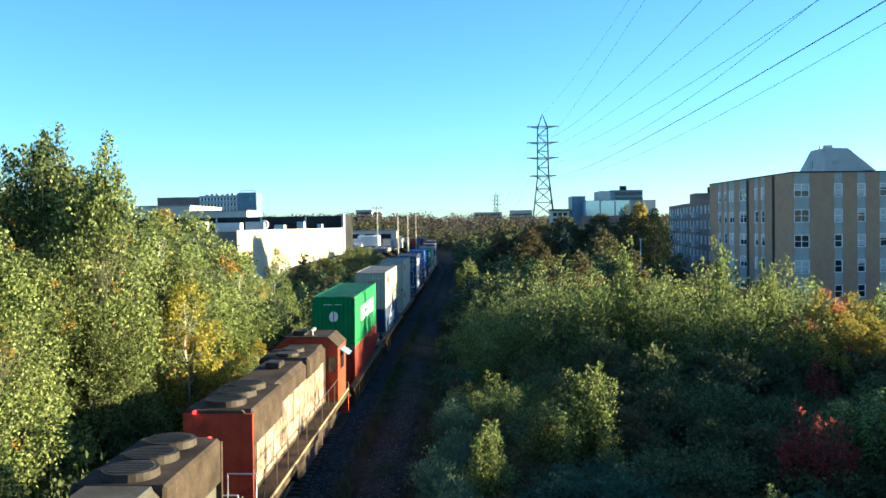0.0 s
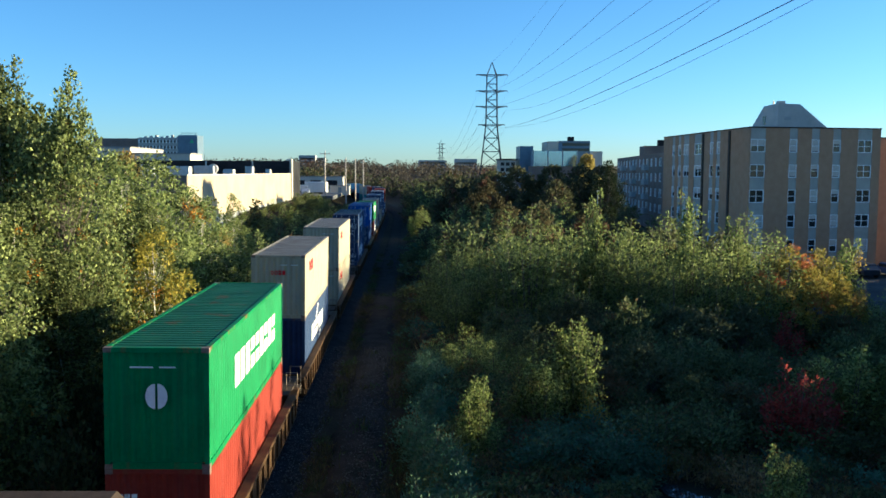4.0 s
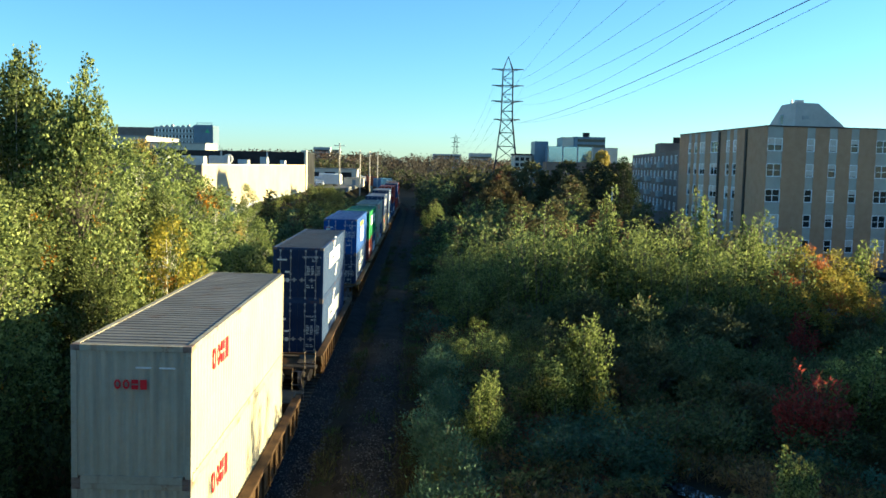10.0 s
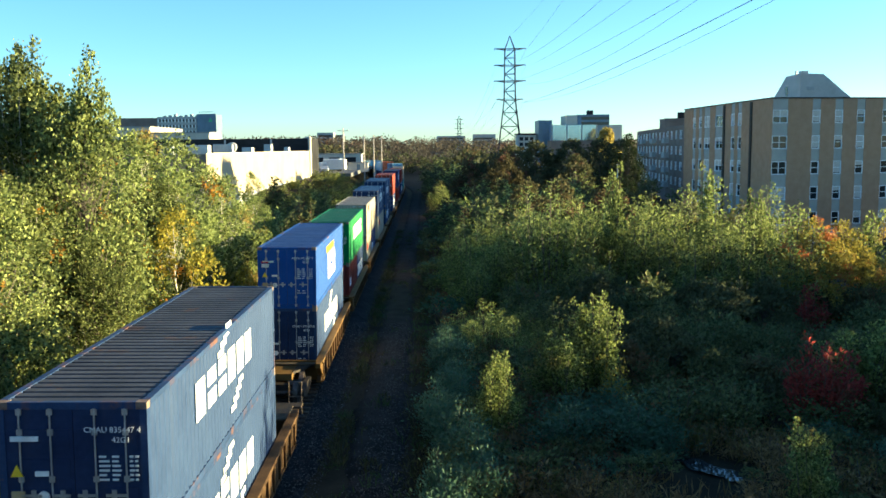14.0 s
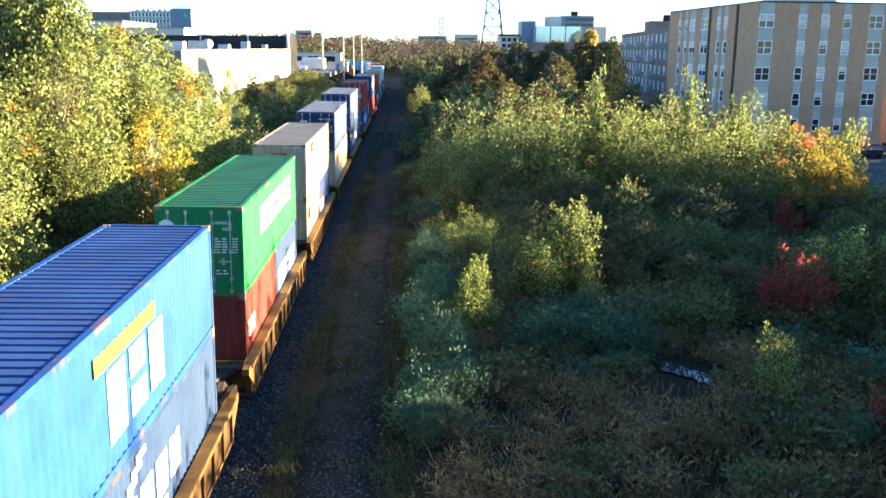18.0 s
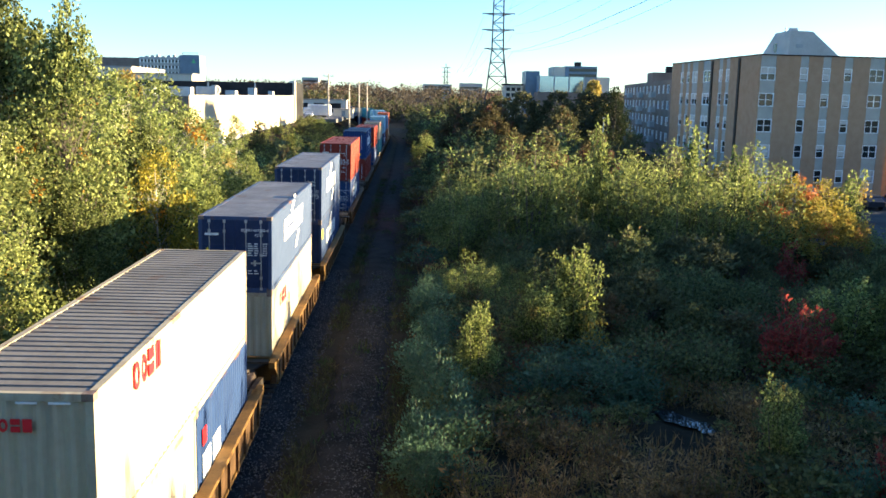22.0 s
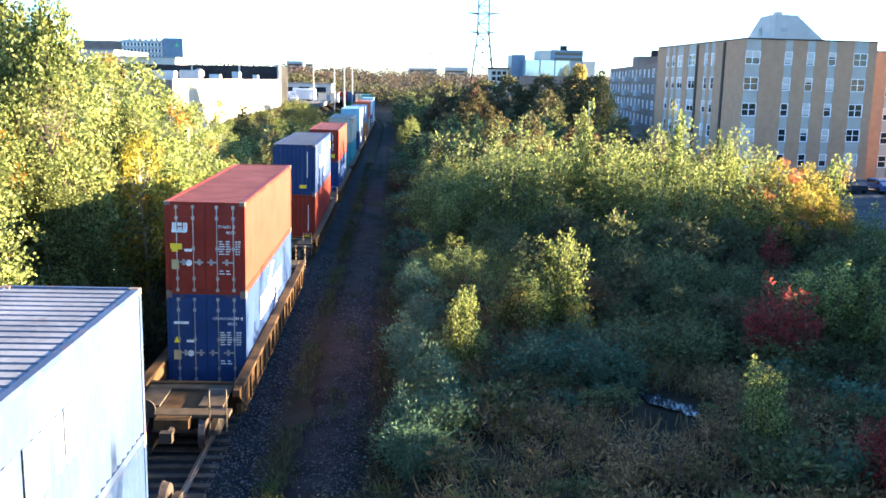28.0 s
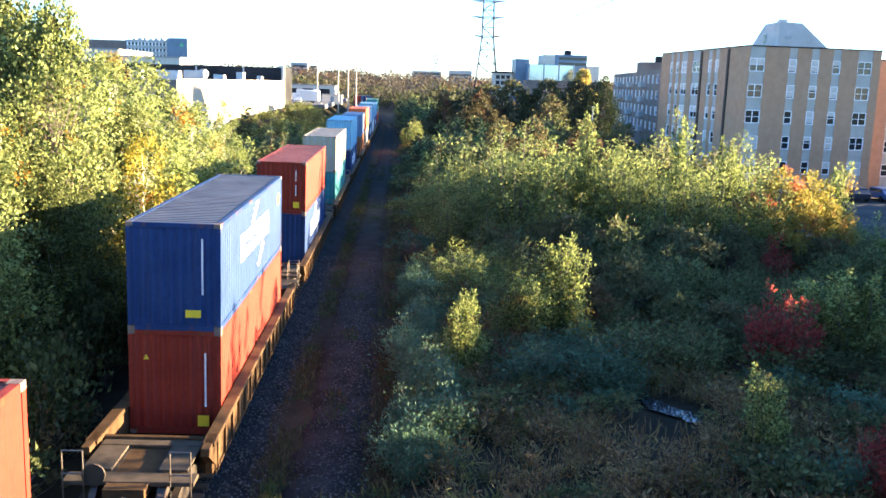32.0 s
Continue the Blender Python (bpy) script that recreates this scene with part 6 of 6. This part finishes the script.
for i, (x, y, h, w, a) in enumerate(((-12.9, 40.5, 11.0, 1.0, 30), (-13.2, 46.5, 11.2, 1.05, 100), (-11.6, 50.5, 8.6, 1.0, 10), (-16.5, 52.0, 11.2, 1.1, 220), (-14.0, 57.0, 9.4, 1.0, 300), (-11.0, 44.5, 7.2, 1.0, 200), (-12.0, 62.0, 7.0, 1.0, 250), (-14.6, 75.0, 8.4, 0.7, 150))):
    plant(golden[(1, 0, 1, 1, 0, 1, 1, 1)[i]], USED, x, y, h, 9.5, a, "birches beside the track", w)

autumn = broad_tree("birch_tree", 45, 7.0, 1.9, 60, 6500, 0.13, 0.09, M["leaf_gold"], "young birch turned gold and orange", "tree", "birch", 0.3)
plant(autumn, USED, -10.0, 35.6, 8.0, 7.0, 40, "", 0.9)
plant(autumn, USED, -9.3, 45.0, 4.4, 7.0, 140, "", 0.8)

# thicket of willow and poplar beyond the hollow
WILLOW = "bushy willow with upright leafy shoots"
willow = [plume_shrub("willow_shrub", 51, 6.0, 1.9, 30, 5000, 0.16, 0.07, M["leaf_willow"], WILLOW, "shrub", loose=1.15),
          plume_shrub("willow_shrub", 52, 6.0, 1.6, 22, 4300, 0.16, 0.07, M["leaf_willow"], WILLOW, "shrub", loose=1.1),
          plume_shrub("poplar_shrub", 53, 6.0, 1.8, 22, 4100, 0.16, 0.095, M["leaf_willow"], "yellow green poplar scrub with upright shoots", "shrub", loose=1.3)]
dome = [mound_shrub("alder_bush", 56, 3.2, 1.6, 44, 2200, 0.18, 0.115, M["leaf"], "rounded dark green alder bush", "shrub"),
        plume_shrub("alder_bush", 57, 3.2, 1.5, 24, 2100, 0.18, 0.11, M["leaf"], "dark green alder bush with upright shoots", "shrub", loose=1.9),
        mound_shrub("alder_bush", 59, 3.2, 1.7, 40, 2200, 0.18, 0.115, M["leaf_olive"], "rounded dull olive bush", "shrub")]
far_willow = [plume_shrub("willow_shrub", 54, 6.0, 2.1, 14, 1300, 0.34, 0.15, M["leaf_willow"], WILLOW, "shrub"),
              plume_shrub("poplar_shrub", 55, 6.0, 2.0, 13, 1300, 0.34, 0.17, M["leaf"], "dense green poplar scrub", "shrub"),
              plume_shrub("poplar_shrub", 58, 6.0, 2.1, 13, 1300, 0.34, 0.17, M["leaf_olive"], "dull olive poplar scrub", "shrub")]
shade_willow = plume_shrub("willow_shrub", 60, 6.0, 2.1, 12, 620, 0.5, 0.24, M["leaf_willow"], WILLOW, "shrub", joints=2)
r = rng(61)
for i, (x, y) in enumerate(scatter(37, 6.5, 25.0, 50.5, 68, 2.4, 62, lambda x, y: x > 6.5 + (58 - y) * 0.6)):
    h = 8.6 - 0.075 * max(0, x - 13) - 0.45 * max(0, 8.5 - x) - (1.2 if y < 54 else 0)
    plant(willow[i % 3], USED, x, y, h * r.uniform(0.62, 1.08), 6.0, r.uniform(0, 360), "willow thicket", r.uniform(0.95, 1.2))
for i, (x, y) in enumerate(scatter(13, 1.9, 6.8, 54, 64, 1.6, 65)):
    plant(willow[(0, 1, 0)[i % 3]], USED, x, y, (4.6 if x < 3 else 5.7) * r.uniform(0.85, 1.08), 6.0, r.uniform(0, 360), "willow thicket", 1.1)
for i, (x, y) in enumerate(scatter(12, 1.7, 6.4, 42.5, 49, 1.4, 63)):
    plant(willow[(1, 2, 0)[i % 3]], USED, x, y, r.uniform(1.9, 2.7), 6.0, r.uniform(0, 360), "willow thicket", 1.6)
# bushes in the shade before the thicket
for i, (x, y) in enumerate(scatter(40, 5.5, 26, 42, 52, 1.85, 66, lambda x, y: x > 5.5 + (49 - y) * 0.2)):
    plant(dome[(1, 0, 1, 2)[i % 4]], USED, x, y, r.uniform(2.4, 3.7) - (0.6 if y < 46 else 0), 3.2, r.uniform(0, 360), "bushes before the thicket", r.uniform(0.85, 1.2))
for i, (x, y) in enumerate(scatter(38, 8.3, 25, 31, 42, 1.9, 64, lambda x, y: x < 3.5 + y * 0.56)):
    plant(dome[(1, 0, 1, 2)[i % 4]], USED, x, y, r.uniform(1.5, 2.6) + (0.3 if y > 38 else 0), 3.2, r.uniform(0, 360), "bushes in the hollow", r.uniform(1.0, 1.4))
for i, (x, y) in enumerate(scatter(22, 4.6, 20, 70, 95, 2.4, 67)):
    plant(far_willow[(0, 2, 1)[i % 3]], USED, x, y, r.uniform(5.2, 7.2), 6.0, r.uniform(0, 360), "woods behind the thicket", 1.2)
for i, (x, y) in enumerate(scatter(9, 26.2, 31, 45, 57, 1.9, 68)):
    plant(willow[2], USED, x, y, r.uniform(2.6, 4.2), 6.0, r.uniform(0, 360), "willow thicket", 1.3)
# sunlit poplar saplings
sap = [plume_shrub("poplar_sapling", 71, 4.6, 1.15, 15, 4200, 0.12, 0.1, M["leaf_willow"], "bushy poplar sapling with pale leaves", "sapling", "bark", 0.12, 0.95),
       plume_shrub("poplar_sapling", 72, 4.6, 1.3, 17, 4600, 0.12, 0.1, M["leaf_willow"], "bushy poplar sapling with pale leaves", "sapling", "bark", 0.12, 0.95)]
for i, (x, y, h, w) in enumerate(((7.0, 35.0, 5.0, 0.85), (6.4, 35.6, 4.2, 0.9), (5.4, 34.2, 3.5, 1.1), (4.9, 34.9, 3.2, 1.1), (2.3, 30.0, 3.7, 0.75), (2.6, 30.7, 3.0, 0.8), (10.5, 23.2, 3.3, 0.85), (10.9, 23.6, 2.3, 0.9), (17.5, 33.5, 4.6, 1.3), (18.6, 33.0, 4.2, 1.3), (16.6, 34.4, 3.6, 1.2), (19.4, 60, 9.4, 0.5), (22.2, 58, 8.6, 0.5), (12.4, 57, 9.3, 0.5), (27.2, 53.5, 7.4, 0.7))):
    plant(sap[i % 2], USED, x, y, h, 4.6, 70 * i, "saplings in the scrub", w)
# coloured shrubs
orange = plume_shrub("maple_shrub", 81, 2.6, 0.8, 12, 900, 0.13, 0.1, M["leaf_orange"], "small maple with orange leaves", "shrub")
plant(orange, USED, 7.3, 33.6, 2.7, 2.6, 0, "", 0.8)
red = plume_shrub("sumac_shrub", 82, 4.0, 1.3, 17, 2300, 0.19, 0.08, M["leaf_red"], "sumac with upright stems of dark red leaves", "shrub", "bark", 0.15, 0.75)
for x, y, h in ((14.3, 31.5, 4.0), (15.2, 31.9, 3.5), (12.9, 21.0, 2.9), (21.0, 47.0, 3.6)):
    plant(red, USED, x, y, h, 4.0, 40 * x, "red sumacs")
gold = broad_tree("maple_tree", 83, 7.0, 2.6, 90, 11000, 0.14, 0.11, M["leaf_orange"], "young maple with orange and yellow leaves", "tree", "bark", 0.1)
for x, y, h in ((22.4, 50.5, 6.7), (24.6, 51.5, 6.4), (26.0, 52.5, 5.8)):
    plant(gold, USED, x, y, h, 7.0, 30 * x, "maples before the apartment block", 1.0)
lone = plume_shrub("lone_willow", 84, 5.0, 1.7, 34, 4200, 0.2, 0.085, M["leaf_willow"], "round yellow green willow beside the path", "shrub")
plant(lone, USED, 2.3, 137, 5.3, 5.0, 0, "", 1.1)
for x, y, h in ((3.4, 205, 8.4), (2.8, 198, 5.5), (4.6, 178, 6.6)):
    plant(lone, USED, x, y, h, 5.0, 50 * x, "", 0.6)
rust = broad_tree("maple_tree", 90, 8.0, 2.8, 80, 4600, 0.3, 0.24, M["leaf_rust"], "maple with dull red brown leaves", "tree")
for x, y, h in ((11.5, 127, 9.4), (14.5, 148, 9.6), (9.6, 82, 7.6), (12.0, 79, 7.9), (18.0, 84, 7.8), (7.6, 150, 8.0), (9.0, 172, 9.0)):
    plant(rust, USED, x, y, h, 8.0, 40 * x, "red brown maples", 0.9)
# blue green elders at the path's edge
teal = plume_shrub("elder_shrub", 85, 2.0, 0.8, 16, 2000, 0.12, 0.06, M["leaf_sumac"], "low blue green elder shrub", "shrub", loose=1.7)
for i, (x, y) in enumerate(scatter(34, 0.15, 1.35, 21, 46, 0.75, 86)):
    plant(teal, USED, x + 0.02 * (y - 24), y, r.uniform(1.2, 2.1), 2.0, r.uniform(0, 360), "elders along the path", r.uniform(0.9, 1.15))
for i, (x, y) in enumerate(scatter(9, 4.6, 8.2, 29.0, 32.5, 1.0, 87)):
    plant(teal, USED, x, y, r.uniform(1.4, 2.1), 2.0, r.uniform(0, 360), "elders in the hollow", 1.5)
# undergrowth
low = [mound_shrub("bramble", 91, 1.3, 0.9, 22, 440, 0.14, 0.075, M["leaf"], "low tangle of brambles", "undergrowth"),
       plume_shrub("goldenrod_clump", 92, 1.3, 0.8, 16, 420, 0.17, 0.042, M["weed"], "clump of dry goldenrod", "undergrowth", joints=2),
       mound_shrub("bramble", 93, 1.3, 1.0, 22, 440, 0.14, 0.075, M["leaf_sumac"], "low tangle of blue green brambles", "undergrowth"),
       mound_shrub("rusty_bramble", 94, 1.3, 0.9, 22, 440, 0.13, 0.07, M["leaf_rust"], "low tangle of brambles turned rust brown", "undergrowth")]
for i, (x, y) in enumerate(scatter(470, 0.9, 24, 16, 44, 0.58, 94, lambda x, y: min((x - 9.1 * k) ** 2 + (y - 27.6 * k) ** 2 for k in (1.0, 0.94, 0.88)) > 2.2 and x < 3.5 + y * 0.6)):
    wild = noise.noise(Vector((x * 0.23, y * 0.2, 9)))
    kind = 1 if wild > 0.05 else 0 if wild > -0.12 else (2, 3, 0, 3)[i % 4]
    if y < 26 and i % 3:
        kind = 1
    plant(low[kind], USED, x, y, r.uniform(0.6, 1.35), 1.3, r.uniform(0, 360), "undergrowth", r.uniform(1.0, 1.6))
for i, (x, y) in enumerate(scatter(60, -14, -8.8, 8, 62, 1.0, 95)):
    plant(low[(0, 0, 1)[i % 3]], USED, x, y, r.uniform(0.9, 2.0), 1.3, r.uniform(0, 360), "undergrowth", r.uniform(0.9, 1.3))
for i, (x, y) in enumerate(scatter(34, -13.5, -9.6, 14, 66, 1.5, 96)):
    plant(dome[i % 2], USED, x, y, r.uniform(2.3, 4.0), 3.2, r.uniform(0, 360), "scrub beside the track", 0.7)
# low growth between the path and the woods
for i, (x, y) in enumerate(scatter(110, 0.5, 5.4, 48, 205, 1.5, 100, lambda x, y: x > 0.5 + max(0, y - 190) * 0.05 and (y > 64 or x < 1.8))):
    plant(low[(0, 2, 0, 3, 1)[i % 5]], USED, x, y, r.uniform(0.9, 2.0), 1.3, r.uniform(0, 360), "growth beside the path", r.uniform(1.2, 1.8))
for i, (x, y) in enumerate(scatter(34, 2.0, 6.0, 66, 200, 2.6, 102, lambda x, y: abs(y - 137) > 5)):
    plant(far_willow[(0, 1, 2)[i % 3]], USED, x, y, r.uniform(2.0, 4.4), 6.0, r.uniform(0, 360), "growth beside the path", 1.5)
# scrub along both sides further on
for i, (x, y) in enumerate(scatter(64, -22, -9.8, 66, 205, 3.0, 97, lambda x, y: True)):
    plant(far_willow[i % 2], USED, x, y, (r.uniform(4.6, 6.2) if y < 108 else r.uniform(2.2, 3.6) + (1.2 if x > -14 else 0)), 6.0, r.uniform(0, 360), "scrub beside the track", 1.25 if y < 108 else 1.9)
for i, (x, y) in enumerate(scatter(62, 4.6, 29, 76, 165, 3.2, 98, lambda x, y: x > 4.4 + (y - 80) * 0.03 and abs(y - 137 - (x - 2.3) * 0.15) > 6.5)):
    plant(far_willow[(0, 2, 1, 2)[i % 4]], USED, x, y, r.uniform(5.0, 7.6), 6.0, r.uniform(0, 360), "woods behind the thicket", 1.4)
for i, (x, y) in enumerate(scatter(36, 1.0, 16, 165, 270, 4.0, 99)):
    plant(far_willow[(0, 2, 1)[i % 3]], USED, x, y, r.uniform(5.5, 8.5), 6.0, r.uniform(0, 360), "woods behind the thicket", 1.6)
yellow = broad_tree("maple_tree", 89, 8.0, 3.2, 60, 3000, 0.5, 0.4, M["leaf_yellow"], "yellow maple beside the glass office", "tree")
plant(yellow, USED, 55.6, 270, 15.6, 8.0, 0, "", 0.75, -0.4)
# unseen willows added beside the view to shade the hollow and dapple the train
for i, (x, y) in enumerate(scatter(240, 12, 66, 3, 84, 1.75, 120, lambda x, y: 0.58 * y + 7.5 < x < 0.58 * y + 27)):
    row = y - 0.15 * (x - 9)
    tall = i % 5 == 0 and y < 46 and not 33 < row < 37
    h = 0.14 * x + (1.5 if abs(row - 23.4) < 2.4 else 2.45) - 1.8 * min(1, max(0, (y - 47) / 7)) + (r.uniform(1.8, 4.0) if tall else r.uniform(0, 0.9))
    plant(shade_willow, USED, x, y, h, 6.0, r.uniform(0, 360), "willow thicket", 0.55 if tall else 1.3)
fir = broad_tree("fir_tree", 88, 11.0, 2.4, 130, 9000, 0.26, 0.12, M["leaf_dark"], "dark dense conifer before the block", "tree", "bark", 0.03)
plant(fir, USED, 28.7, 125, 12.0, 11.0, 40, "", 1.2)
oak = broad_tree("oak_tree", 96, 11.0, 4.2, 120, 7000, 0.36, 0.26, M["leaf_olive"], "broad dull olive oak before the old block", "tree", "bark", 0.1)
for x, y, h in ((25.0, 150.5, 11.6), (19.5, 154, 11.4), (31.0, 155, 11.5), (15.5, 160, 10.6), (35.5, 160, 11.5), (22.5, 132, 9.2)):
    plant(oak, USED, x, y, h, 11.0, 33 * x, "oaks before the old block", 1.1)

# sparse weeds on the path's edges
r = rng(101)
n = 22000
u = r.uniform(size=n)
wx = np.where(u < 0.35, r.normal(2.85, 0.22, n), np.where(u < 0.55, r.normal(4.1, 0.25, n), r.normal(5.75, 0.4, n))) + TRACK_X
wy = 9 + 100 * r.uniform(size=n) ** 1.5
clump = np.array([noise.noise(Vector((a * 0.9, b * 0.45, 5))) for a, b in zip(wx, wy)])
ok = clump > np.where(u < 0.35, -0.1, np.where(u < 0.55, 0.12, -0.25))
P = np.stack([wx, wy, np.full(n, -0.3)], axis=1)[ok]
D = r.normal(size=P.shape) * 0.55 + np.array([0, 0, 1.0])
tagged(new("path_weeds", leaves("path_weeds", P, D, 0.3, 0.035, M["path_weed"], r)), "sparse dry weeds along the path", "weeds", kind="stuff")
# rough grass over the hollow
n = 40000
wx, wy = r.uniform(0, 30, n), 8 + 60 * r.uniform(size=n) ** 1.2
P = np.stack([wx, wy, np.array([ground_height(a, b) for a, b in zip(wx, wy)])], axis=1)
P = P[(wx > 0.6) & (wx < wy * 0.7) & ((wx - 9.0) ** 2 * 1.5 + (wy - 27.3) ** 2 > 2.4)]
D = r.normal(size=P.shape) * 0.5 + np.array([0, 0, 1.0])
tagged(new("rough_grass", leaves("rough_grass", P, D, 0.5, 0.045, M["weed"], r)), "rough dry grass in the hollow", "grass", kind="stuff")

# wooded ridge in the distance
r = rng(111)
def crowns(name, n, x0, x1, y0, y1, size, cards, material, label, seed, keep=None):
    q = rng(seed)
    x, y = q.uniform(x0, x1, n), y0 + (y1 - y0) * q.uniform(size=n)
    if keep is not None:
        k = keep(x, y)
        x, y = x[k], y[k]
    z = np.array([ground_height(a, b) for a, b in zip(x, y)])
    h = size * q.uniform(0.6, 1.3, len(x))
    c = np.repeat(np.stack([x, y, z + h * 0.55], axis=1), cards, axis=0)
    v = q.normal(size=c.shape)
    v /= np.linalg.norm(v, axis=1, keepdims=True)
    P = c + v * np.repeat(h, cards)[:, None] * np.array([0.42, 0.42, 0.42]) * q.uniform(0.35, 1, (len(c), 1))
    return tagged(new(name, leaves(name, P, v + q.normal(size=v.shape) * 0.5, size * 0.135, size * 0.12, material, q)), label, "woods", kind="stuff")


crowns("far_woods", 2600, -420, 420, 330, 900, 8.0, 52, M["far_leaf"], "wooded autumn ridge in the distance", 112)
crowns("valley_woods", 300, -5, 110, 170, 400, 9, 70, M["far_leaf2"], "autumn trees across the valley", 113, lambda x, y: (x > 10) & ~((x > 26) & (x < 70) & (y > 262) & (y < 305)) & ~((x > 38) & (x < 80) & (y < 225)))
crowns("lineside_woods", 130, -75, 14, 312, 420, 6, 70, M["far_leaf2"], "autumn trees beyond the car park", 114, lambda x, y: y > 300)


def motions():
    """The train rolls towards the camera at an even pace."""
    for ob, s, z, turn in MOVERS:
        walk(ob, [(float(t), track_pose(s - SPEED * t, z, turn)) for t in range(0, 33, 4)])


motions()
